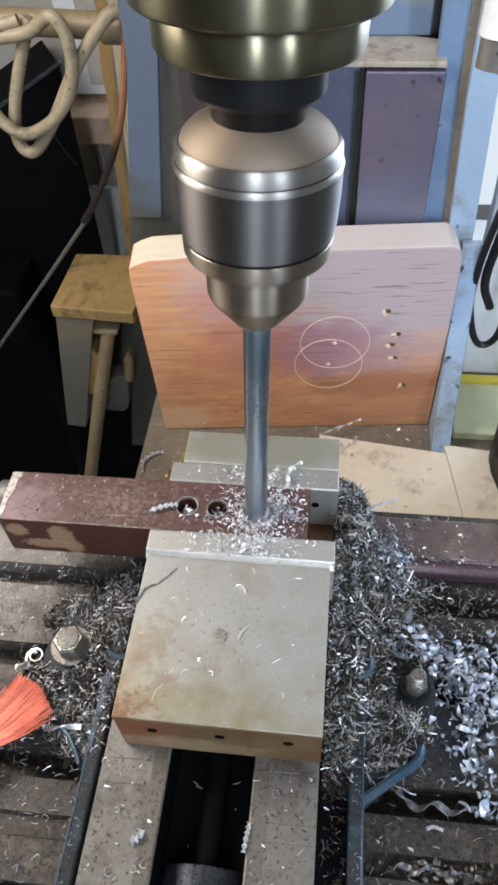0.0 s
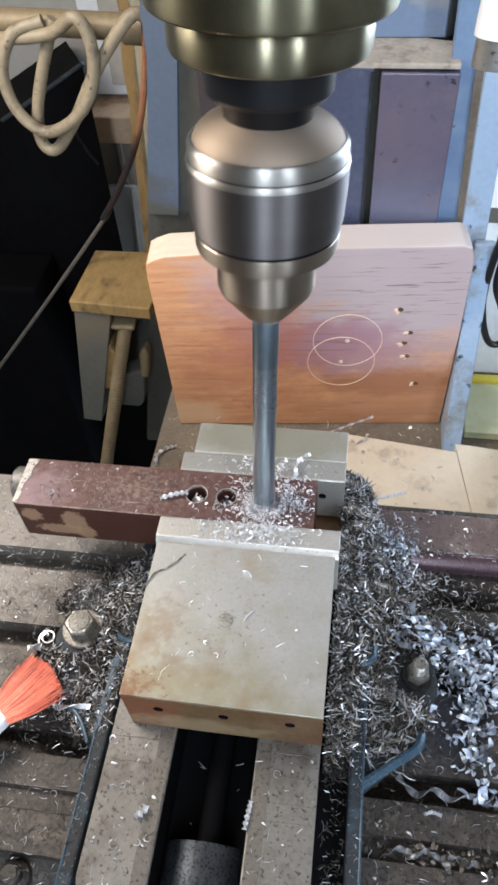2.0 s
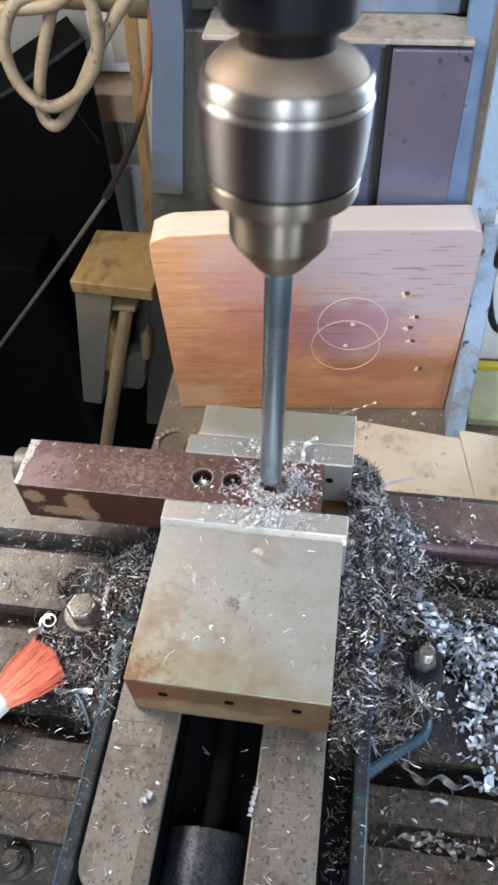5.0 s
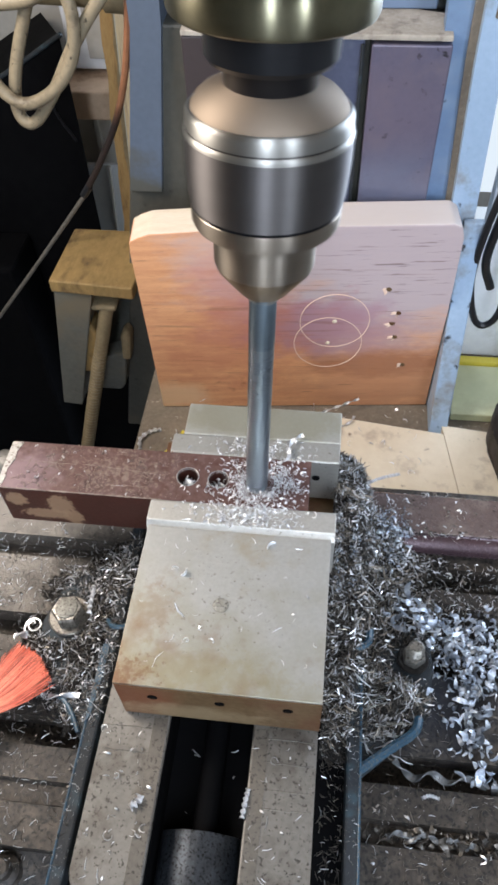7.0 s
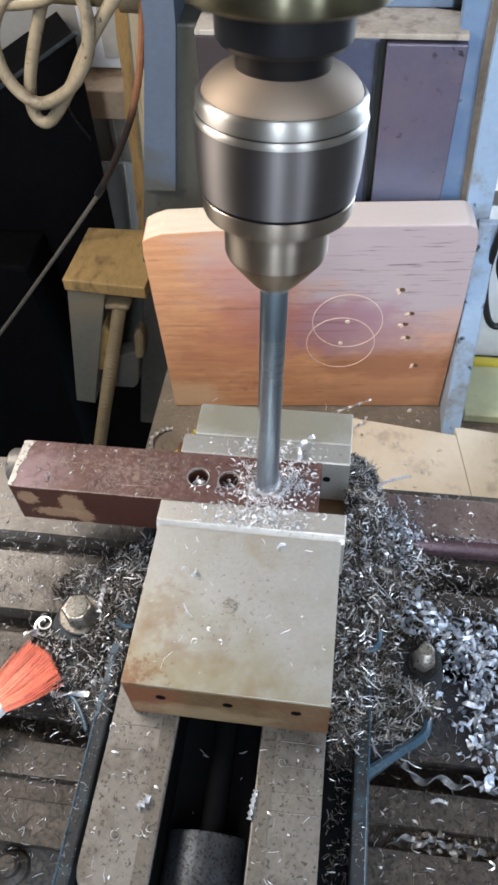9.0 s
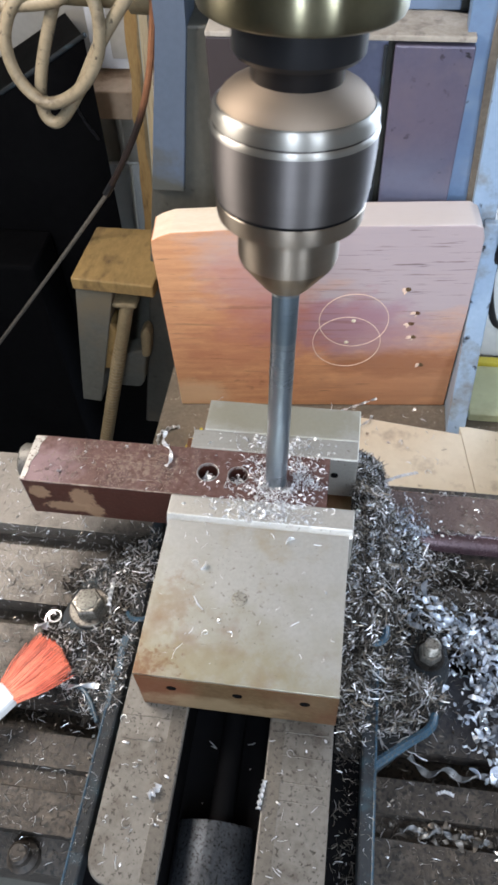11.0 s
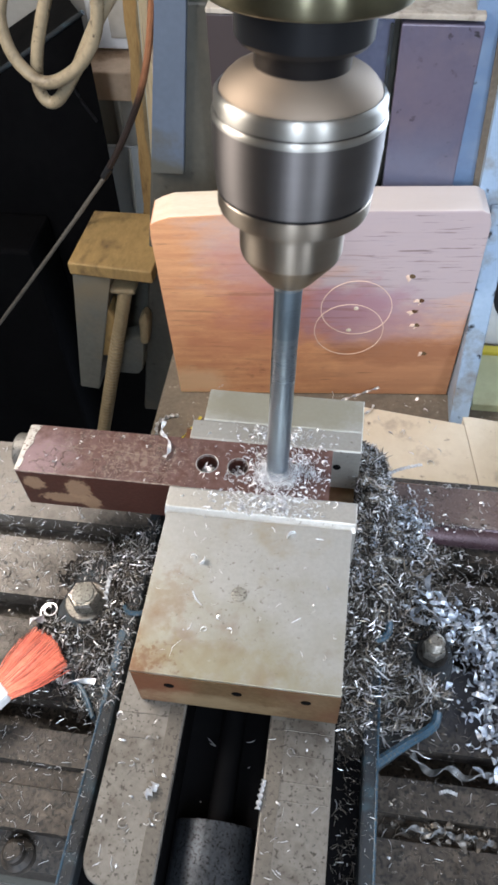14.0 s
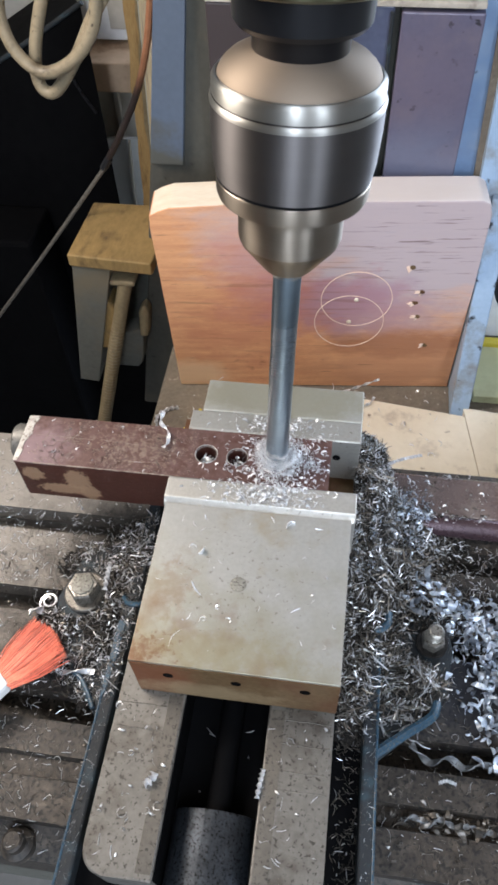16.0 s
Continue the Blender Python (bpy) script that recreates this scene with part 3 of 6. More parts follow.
def build_vise():
    v = thing("machine_vise", "steel machine vise with ground jaws on a blue cast base", "vise")
    # base casting: low walls beside the bed, feet with bolt slots
    part("base_wall", box_bm(-0.063, -0.0565, -0.165, 0.055, TOP + 0.001, -0.050, bevel=0.0012), M_CAST, v)
    part("base_wall", box_bm(0.054, 0.0605, -0.165, 0.055, TOP + 0.001, -0.050, bevel=0.0012), M_CAST, v)
    # greasy floor kept near black, so the slot's shade is painted in
    part("base_floor", box_bm(-0.0565, 0.054, -0.165, 0.055, TOP + 0.001, TOP + 0.006), M_DARK, v, "greasy floor of the base, blackened to paint in the slot shade")
    for a, b in ((-0.0632, -0.0620), (0.0595, 0.0607)):
        part("painted_edge", box_bm(a, b, -0.165, -0.055, -0.0535, -0.0497, bevel=0.0005), M_TEAL, v, "teal painted edge")
    for side, pts in (("right", [(0.0605, -0.098), (0.083, -0.078), (0.091, -0.066), (0.0945, -0.045), (0.091, -0.022), (0.080, -0.012), (0.0605, -0.008)]),
                      ("left", [(-0.063, -0.098), (-0.080, -0.078), (-0.096, -0.060), (-0.099, -0.040), (-0.093, -0.018), (-0.078, -0.008), (-0.063, -0.006)])):
        part("foot", prism(pts, "z", TOP + 0.001, -0.0575, 0.0012), M_CAST, v)
    # ribs of the right side, blue where the swarf has been wiped off
    part("rib", tube_bm([(0.060, -0.0955, -0.0545), (0.074, -0.085, -0.054), (0.084, -0.077, -0.055), (0.0865, -0.070, -0.057)], 0.0022, 5, 8), M_TEAL, v, smooth=True)
    part("rib", tube_bm([(0.053, -0.0445, -0.0475), (0.062, -0.0405, -0.0475), (0.0635, -0.033, -0.049)], 0.0018, 5, 8), M_TEAL, v, smooth=True)
    # painted edges of the left side
    part("rib", tube_bm([(-0.0635, -0.0400, -0.0500), (-0.0610, -0.0432, -0.0482), (-0.0570, -0.0438, -0.0480), (-0.0530, -0.0420, -0.0490)], 0.0013, 5, 8), M_TEAL, v, smooth=True)
    part("rib", tube_bm([(-0.082, -0.0760, -0.0570), (-0.0765, -0.0790, -0.0560), (-0.0715, -0.0845, -0.0560), (-0.0670, -0.0920, -0.0565)], 0.0011, 5, 8), M_TEAL, v, smooth=True)
    part("wall_top", prism([(-0.0632, -0.052), (-0.0596, -0.052), (-0.0600, -0.070), (-0.0612, -0.086), (-0.0632, -0.090)], "z", -0.0499, -0.0494, 0.0002), M_TEAL, v, "blue paint left bare of dirt")
    # bed rails with rounded outer ends
    for x0, x1, sgn in ((-0.0505, -0.022, -1), (0.0138, 0.0410, 1)):
        out = []
        for k in range(7):
            a = math.pi / 2 * k / 6
            xo = x0 if sgn < 0 else x1
            out.append((xo - sgn * 0.009 * (1 - math.cos(a)), -0.1485 - 0.009 * math.sin(a)))
        xi = x1 if sgn < 0 else x0
        pts = out + [(xi, -0.1575), (xi, 0.030), (xo, 0.030)]
        part("bed_rail", prism(pts, "z", TOP + 0.006, BED, 0.0008), M_RAIL, v)
        # thin liner added to blacken the greasy inner side with painted shade
        part("shaded_side", box_bm(min(xi, xi + sgn * -0.0004), max(xi, xi + sgn * -0.0004), -0.1565, 0.0, TOP + 0.007, BED - 0.0015), M_DARK, v, "greasy inner side, blackened to paint in the slot shade")
        # crusted lines of grime across the rail
        rng = random.Random(31 + sgn)
        for yy in (-0.0935, -0.1035) if sgn < 0 else (-0.0925, -0.1020, -0.1125, -0.1195):
            a = min(xo, xi) + (0.002 if sgn < 0 else 0.005)
            w = (max(xo, xi) - (0.006 if sgn < 0 else 0.001) - a)
            bm = bmesh.new()
            add_tube(bm, [Vector((a + w * i / 16, yy + rng.uniform(-0.00022, 0.00022), BED - 0.0001)) for i in range(17)], 0.00026, 5)
            part("grime_line", bm, M_RAILEDGE, v)
        part("edge_line", box_bm(xi + (0.0008 if sgn > 0 else -0.0068), xi + (0.0068 if sgn > 0 else -0.0008), -0.155, -0.089, BED, BED + 0.00025), M_RAILEDGE, v, "brown unworn strip along the slot")
    # closing block at the end of the slot and the lead screw
    arch = [(-0.0215, TOP + 0.006)] + [(-0.0041 - 0.0165 * math.cos(math.pi * k / 14), BED - 0.0215 + 0.0105 * math.sin(math.pi * k / 14)) for k in range(15)] + [(0.0133, TOP + 0.006)]
    part("end_block", prism(arch, "y", -0.1575, -0.1280, 0.0005), M_SCREW, v, "greasy rounded screw housing", True)
    # the screw takes the same near-black, its shade painted on
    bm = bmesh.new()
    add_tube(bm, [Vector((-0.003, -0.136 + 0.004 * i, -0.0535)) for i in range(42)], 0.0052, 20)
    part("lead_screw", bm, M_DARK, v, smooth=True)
    # moving jaw
    j = part("moving_jaw", prism([(-0.0875, BED + 0.0005), (-0.0875, -0.0002), (-0.0873, 0.0), (-0.0145, 0.0), (-0.0145, BED + 0.0005)], "x", -HW + 0.0006, HW - 0.0012, 0.0003), M_JAW, v)
    for x in (-0.027, 0.0005, 0.028):
        bm = lathe([(0.0021, 0), (0.0021, 0.0004)], 18)
        bmesh.ops.transform(bm, matrix=pose(x, -0.0877, -0.011, 90), verts=bm.verts[:])
        part("screw_hole", bm, M_DARK, j)
    bm = lathe([(0.0032, 0), (0.0034, 0.00015), (0.0022, 0.0003)], 22)
    bmesh.ops.transform(bm, matrix=pose(-0.0035, -0.0505, 0.0), verts=bm.verts[:])
    part("plug", bm, M_PLUG, j, "speckled grey filled screw hole")
    part("end_face", box_bm(-HW + 0.0012, HW - 0.0012, -0.0879, -0.0873, BED + 0.0015, -0.0014), M_FRONT, j, "rust-brown end face")
    part("jaw_plate", prism([(-0.0145, -0.030), (-0.0145, -0.0022), (-0.0128, -0.0009), (-0.0116, 0.0012), (-0.0012, 0.0012), (0.0, 0.0), (0.0, -0.030)], "x", -HW - 0.0006, HW + 0.0006, 0.0005), M_INSERT, v)
    # fixed jaw with its plate
    part("fixed_jaw", prism([(0.0405, -0.060), (0.0405, -0.0006), (0.0412, 0.0), (0.0604, 0.0), (0.061, -0.0006), (0.061, -0.060)], "x", -0.0345, 0.0435, 0.0006), M_JAW, v)
    part("jaw_plate", prism([(0.0285, -0.031), (0.0285, -0.0006), (0.0292, 0.0), (0.0402, 0.0), (0.0402, -0.031)], "x", -0.0395, 0.0435, 0.0005), M_PLATE, v)
    bm = lathe([(0.0019, 0), (0.0019, 0.0004)], 18)
    bmesh.ops.transform(bm, matrix=pose(0.0325, 0.0284, -0.013, 90), verts=bm.verts[:])
    part("screw_hole", bm, M_DARK, v)
    part("bed_back", box_bm(-0.050, 0.0425, 0.0005, 0.0600, TOP + 0.006, BED + 0.0003), M_FRONT, v)
    return v


def hex_bolt(x, y, z, turn, size=1.0, tall=1.35, stud=False):
    b = thing("hex_bolt", "dusty hex nut on a threaded stud clamping the vise foot" if stud else "dusty hex bolt with a round washer clamping the vise foot", "bolt", "vise clamping bolts", at=(x, y, z))
    part("washer", lathe([(0.0104, 0), (0.0112, 0.0005), (0.0112, 0.0018), (0.0106, 0.0023), (0.0070, 0.0023)], 36), M_GRIT if stud else M_BOLT, b, smooth=True)
    # hexagon with its corners turned off at the top
    bm = lathe([(0.0082, 0.0024), (0.0083, 0.0027), (0.0083, 0.0075), (0.0074, 0.0086), (0.0060, 0.0087)], 6)
    bmesh.ops.rotate(bm, matrix=Matrix.Rotation(radians(turn), 3, "Z"), verts=bm.verts[:])
    part("head", bm, M_NUT, b, "worn shiny hexagon")
    if stud:
        part("stud", lathe([(0.0050 + 0.0009 * (k % 2), 0.0087 + 0.0008 * k) for k in range(9)] + [(0.0040, 0.0156)], 24), M_NUT, b, "bright threaded end")
    else:
        part("crown", lathe([(0.0058, 0.0086), (0.0056, 0.0092), (0.0048, 0.0094)], 24), M_PLUG, b, "speckled top of the head", True)
    for o in b.children:
        o.data.transform(Matrix.Diagonal((size, size, tall, 1)))


# ---------- the work piece ----------
BAR = (-0.1185, 0.0300, 0.0002, 0.0283)
HOLES = [(-0.0283, 0.0143, 0.0050), (-0.0135, 0.0140, 0.0047), (0.0052, 0.0126, 0.0049)]


def build_bar():
    x0, x1, y0, y1 = BAR
    b = thing("steel_bar", "square brown-painted steel bar clamped in the vise, with drilled holes", "steel bar")
    bm = bmesh.new()
    cuts = [x0, -0.036, -0.0209, -0.0055, 0.0160, x1]
    n = 32
    zt = -0.0002

    def quad(*pts):
        bm.faces.new([bm.verts.new(p) for p in pts])
    quad((x0, y0, zt), (cuts[1], y0, zt), (cuts[1], y1, zt), (x0, y1, zt))
    quad((cuts[4], y0, zt), (x1, y0, zt), (x1, y1, zt), (cuts[4], y1, zt))
    for (hx, hy, r), a, c in zip(HOLES, cuts[1:], cuts[2:]):
        outer, inner, low = [], [], []
        for k in range(n):
            ang = 2 * math.pi * (k + 0.5) / n
            dx, dy = math.cos(ang), math.sin(ang)
            tx = ((c if dx > 0 else a) - hx) / dx
            ty = ((y1 if dy > 0 else y0) - hy) / dy
            s = min(tx, ty)
            outer.append(bm.verts.new((hx + s * dx, hy + s * dy, zt)))
            inner.append(bm.verts.new((hx + r * dx, hy + r * dy, zt)))
            low.append(bm.verts.new((hx + r * dx, hy + r * dy, zt - 0.014)))
        for k in range(n):
            m = (k + 1) % n
            p, q = outer[k].co, outer[m].co
            bm.faces.new((outer[k], outer[m], inner[m], inner[k]))
            if abs(p.x - q.x) > 1e-6 and abs(p.y - q.y) > 1e-6:
                corner = bm.verts.new((c if p.x + q.x > 2 * hx else a, y1 if p.y + q.y > 2 * hy else y0, zt))
                bm.faces.new((outer[k], corner, outer[m]))
            bm.faces.new((inner[k], inner[m], low[m], low[k]))
        bm.faces.new(low)
    z0 = -0.0280
    quad((x0, y0, zt), (x1, y0, zt), (x1, y0, z0), (x0, y0, z0))
    quad((x0, y1, zt), (x1, y1, zt), (x1, y1, z0), (x0, y1, z0))
    quad((x0, y0, z0), (x1, y0, z0), (x1, y1, z0), (x0, y1, z0))
    quad((x0, y0, zt), (x0, y1, zt), (x0, y1, z0), (x0, y0, z0))
    quad((x1, y0, zt), (x1, y1, zt), (x1, y1, z0), (x1, y0, z0))
    bmesh.ops.remove_doubles(bm, verts=bm.verts[:], dist=1e-6)
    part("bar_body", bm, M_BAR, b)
    for hx, hy, r in HOLES[:2]:
        ring = lathe([(r - 0.0001, -0.0012), (r + 0.0001, 0.0001), (r + 0.0003, 0.0002), (r + 0.0005, 0.0)], 40, False)
        bmesh.ops.transform(ring, matrix=pose(hx, hy, 0), verts=ring.verts[:])
        part("burr", ring, M_SAW, b, "bright burr round the hole", True)
    bm = lathe([(0.0082, 0), (0.0090, 0.0008), (0.0090, 0.0062), (0.0082, 0.0072)], 32)
    bmesh.ops.transform(bm, matrix=pose(x0 - 0.0005, 0.0190, -0.0105, 0, -90, 0), verts=bm.verts[:])
    part("spigot", bm, M_RAIL, b, "grey round spigot on the end", True)
    part("sawn_end", prism([(x0 - 0.0008, y0 + 0.0006), (x0 + 0.0012, y0 + 0.0005), (x0 + 0.0022, 0.006), (x0 + 0.0014, 0.011), (x0 + 0.0036, 0.017), (x0 + 0.0030, 0.022), (x0 + 0.0050, y1 - 0.0005), (x0 - 0.0008, y1 - 0.0006)], "z", z0 + 0.001, zt + 0.0003), M_SAW, b, "bright sawn end")
    rng = random.Random(91)
    for ax, ay, bx, by in ((-0.1120, 0.0170, -0.0840, 0.0165), (-0.0810, 0.0172, -0.0480, 0.0150), (-0.1080, 0.0120, -0.1065, 0.0195), (-0.0985, 0.0125, -0.0905, 0.0205), (-0.0975, 0.0198, -0.0920, 0.0128),
                           (-0.0800, 0.0140, -0.0740, 0.0190), (-0.0790, 0.0195, -0.0755, 0.0145), (-0.0640, 0.0060, -0.0420, 0.0072), (-0.0940, 0.0035, -0.0910, 0.0125)):
        bm = bmesh.new()
        add_tube(bm, [Vector((ax + (bx - ax) * i / 18 + rng.gauss(0, 0.00018), ay + (by - ay) * i / 18 + rng.gauss(0, 0.00018), zt - 0.00008)) for i in range(19)], lambda u: 0.00010 + 0.00016 * rng.random(), 5)
        part("scratch", bm, M_CRUST, b, "pale scratch in the paint")
    bm = bmesh.new()
    add_tube(bm, [Vector((x0 + 0.003 + 0.0767 * i / 60, y0 + 0.0002, zt - 0.0002)) for i in range(61)], lambda u: 0.00022 + 0.00028 * rng.random(), 5)
    part("worn_edge", bm, M_CRUST, b, "edge worn through to pale metal")
    return b


# ---------- spindle, chuck, drill ----------
AXIS = pose(0.0050, 0.0126, 0.0, -math.degrees(math.atan(0.12)), math.degrees(math.atan(0.0335)), 0)


def build_spindle():
    q = thing("spindle_quill", "oily silver mill quill with a stepped nose ring", "spindle")
    part("nose_ring", lathe([(0.018, 0.2022), (0.0285, 0.2022), (0.0297, 0.2030), (0.0302, 0.2042), (0.0304, 0.2120), (0.0298, 0.2132)], 96), M_QUILL, q, smooth=True)
    part("shadow_gap", lathe([(0.0298, 0.2132), (0.0292, 0.2136), (0.0292, 0.2142), (0.0350, 0.2144)], 96, False), M_BLACK, q, smooth=True)
    part("quill_body", lathe([(0.0350, 0.2144), (0.0360, 0.2152), (0.0364, 0.2166), (0.0364, 0.2250), (0.0358, 0.2258), (0.0364, 0.2270), (0.0366, 0.36)], 96), M_QUILL, q, smooth=True)
    return q


def build_chuck():
    c = thing("drill_chuck", "brushed steel keyless drill chuck on a black arbor", "drill chuck")
    part("arbor", lathe([(0.0118, 0.1780), (0.0140, 0.1826), (0.0141, 0.1880), (0.0148, 0.1892), (0.0184, 0.1900), (0.0196, 0.1916), (0.0199, 0.1990), (0.0199, 0.2021)], 64), M_BLACK, c, "black arbor", True)
    part("hood", lathe([(0.0125, 0.1838), (0.0155, 0.1832), (0.0182, 0.1823), (0.0207, 0.1809), (0.0226, 0.1792), (0.0236, 0.1777), (0.0240, 0.1768)], 96), M_HOOD, c, "tarnished cone-shaped hood", True)
    part("hood_gap", lathe([(0.0240, 0.1768), (0.0241, 0.1765), (0.0243, 0.1767)], 96, False), M_BLACK, c, "", True)
    part("top_ring", lathe([(0.0243, 0.1768), (0.0250, 0.1766), (0.0256, 0.1758), (0.0257, 0.1756), (0.0258, 0.1718), (0.0257, 0.1716)], 96, False), M_RIM, c, "polished top ring", True)
    part("ring_gap", lathe([(0.0257, 0.1716), (0.0253, 0.1715), (0.0253, 0.1712), (0.0258, 0.1711)], 96, False), M_SLEEVE, c, "", True)
    part("bead", lathe([(0.0258, 0.1711), (0.0263, 0.1706), (0.02645, 0.1700), (0.0263, 0.1690)], 96, False), M_RIM, c, "bright bead", True)
    part("sleeve", lathe([(0.0262, 0.1690), (0.0262, 0.1612), (0.0257, 0.1514), (0.0250, 0.1468)], 96, False), M_SLEEVE, c, "satin grey sleeve", True)
    part("groove", lathe([(0.0250, 0.1468), (0.0241, 0.1466), (0.0241, 0.1460), (0.0247, 0.1457)], 96, False), M_BLACK, c, "", True)
    part("lower_ring", lathe([(0.0244, 0.1458), (0.0249, 0.1454), (0.0247, 0.1408), (0.0242, 0.1394), (0.0230, 0.1387), (0.0196, 0.1384)], 96, False), M_CHUCK, c, "", True)
    part("nose_sleeve", lathe([(0.0196, 0.1384), (0.0184, 0.1374), (0.0179, 0.1356), (0.0177, 0.1330), (0.0176, 0.1238), (0.0173, 0.1228)], 96, False), M_CHUCK, c, "", True)
    part("nose_cone", lathe([(0.0173, 0.1228), (0.0168, 0.1214), (0.0090, 0.1112), (0.0082, 0.1104), (0.0070, 0.1098), (0.0050, 0.1096)], 96), M_NOSE, c, "browned cone round the jaws", True)
    for k in range(3):
        bm = box_bm(-0.0026, 0.0026, 0.0040, 0.0058, 0.1072, 0.1112, bevel=0.0006)
        bmesh.ops.rotate(bm, matrix=Matrix.Rotation(2 * math.pi * k / 3, 3, "Z"), verts=bm.verts[:])
        part("jaw", bm, M_RIM, c)
    for o in c.children:
        o.data.transform(Matrix.Diagonal((1.02, 1.02, 1.0, 1)))
    return c


def build_drill():
    d = thing("drill_bit", "blue-grey twist drill with a plain shank", "drill bit")
    R = 0.0051
    part("shank", lathe([(0.0049, 0.1118), (0.0052, 0.1108), (0.0052, 0.0872), (0.0051, 0.0852)], 40), M_SHANK, d, smooth=True)
    # two helical flutes
    bm = bmesh.new()
    n, zt, zb = 40, 0.0862, -0.004
    steps = 90
    rings = []
    for s in range(steps + 1):
        z = zt + (zb - zt) * s / steps
        turn = -2 * math.pi * (zt - z) / 0.045
        fade = min(1.0, s / 8)
        ring = []
        for k in range(n):
            a = 2 * math.pi * k / n
            g = max(0.0, math.cos(2 * a)) ** 1.3
            r = R * (1 - 0.03 * fade * g)
            ring.append(bm.verts.new((r * math.cos(a + turn), r * math.sin(a + turn), z)))
        rings.append(ring)
    tip = bm.verts.new((0, 0, zb - 0.0026))
    for a, b in zip(rings, rings[1:]):
        for k in range(n):
            bm.faces.new((a[k], a[(k + 1) % n], b[(k + 1) % n], b[k]))
    for k in range(n):
        bm.faces.new((rings[-1][k], rings[-1][(k + 1) % n], tip))
    bm.faces.new(rings[0])
    part("fluted_body", bm, M_DRILL, d, smooth=True)
    return d


# ---------- board, plywood and column behind ----------
BOARD = pose(0.008, 0.226, -0.187, 0, 0, 5.4)


def build_board():
    w = thing("pine_board", "oiled pine plank on edge with scribed circles and screw holes", "wooden plank")
    w.matrix_world = BOARD
    # outline with worn corners, front face at y = 0
    pts = [(-0.1095, 0.0), (0.1125, 0.0), (0.1125, 0.100), (0.1120, 0.168), (0.1095, 0.1765), (0.104, 0.1792), (0.02, 0.1785), (-0.06, 0.1765), (-0.098, 0.1752), (-0.107, 0.1715), (-0.1125, 0.1690), (-0.1130, 0.160)]
    bm = prism(pts, "y", 0.0, 0.028, 0.0012)
    for f in bm.faces:
        if f.normal.z > 0.5 or (f.calc_center_median().z > 0.170 and abs(f.normal.y) < 0.5):
            f.material_index = 1
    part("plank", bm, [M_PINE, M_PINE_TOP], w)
    for cx, cz, r in ((0.0303, 0.0955, 0.0258), (0.0262, 0.0735, 0.0258)):
        bm = bmesh.new()
        add_tube(bm, [Vector((cx + r * math.cos(a), -0.0001, cz + r * math.sin(a))) for a in [2 * math.pi * i / 72 for i in range(73)]], 0.00031, 6)
        part("scribed_circle", bm, M_SCRATCH, w)
        bm = lathe([(0.0022, 0), (0.0016, 0.0006), (0.0004, 0.0011)], 6)
        bmesh.ops.transform(bm, matrix=pose(cx, 0.0002, cz, 90), verts=bm.verts[:])
        part("centre_mark", bm, M_PINE_TOP, w)
    for cx, cz in ((0.0668, 0.1255), (0.0766, 0.1030), (0.0730, 0.0930), (0.0766, 0.0790), (0.0860, 0.0490)):
        rng = random.Random(int(cx * 10000))
        bm = bmesh.new()
        ring = [bm.verts.new((cx + (0.0024 + rng.uniform(-0.0008, 0.0010)) * math.cos(2 * math.pi * k / 11), -0.0002, cz + (0.0017 + rng.uniform(-0.0006, 0.0008)) * math.sin(2 * math.pi * k / 11))) for k in range(11)]
        deep = bm.verts.new((cx, -0.0003, cz))
        for k in range(11):
            bm.faces.new((ring[k], ring[(k + 1) % 11], deep))
        part("screw_hole", bm, M_FRONT, w, "dark splintered screw hole")
        for k in range(5):
            a, ln = rng.uniform(2.3, 4.4), rng.uniform(0.0018, 0.0042)
            p = Vector((cx + 0.0020 * math.cos(a), -0.0002, cz + 0.0016 * math.sin(a)))
            bm = bmesh.new()
            add_tube(bm, [p, p + Vector((ln * math.cos(a), -0.0012 * rng.random(), 0.6 * ln * math.sin(a)))], lambda u: 0.0009 - 0.0006 * u, 5)
            part("splinter", bm, M_SCRATCH, w)


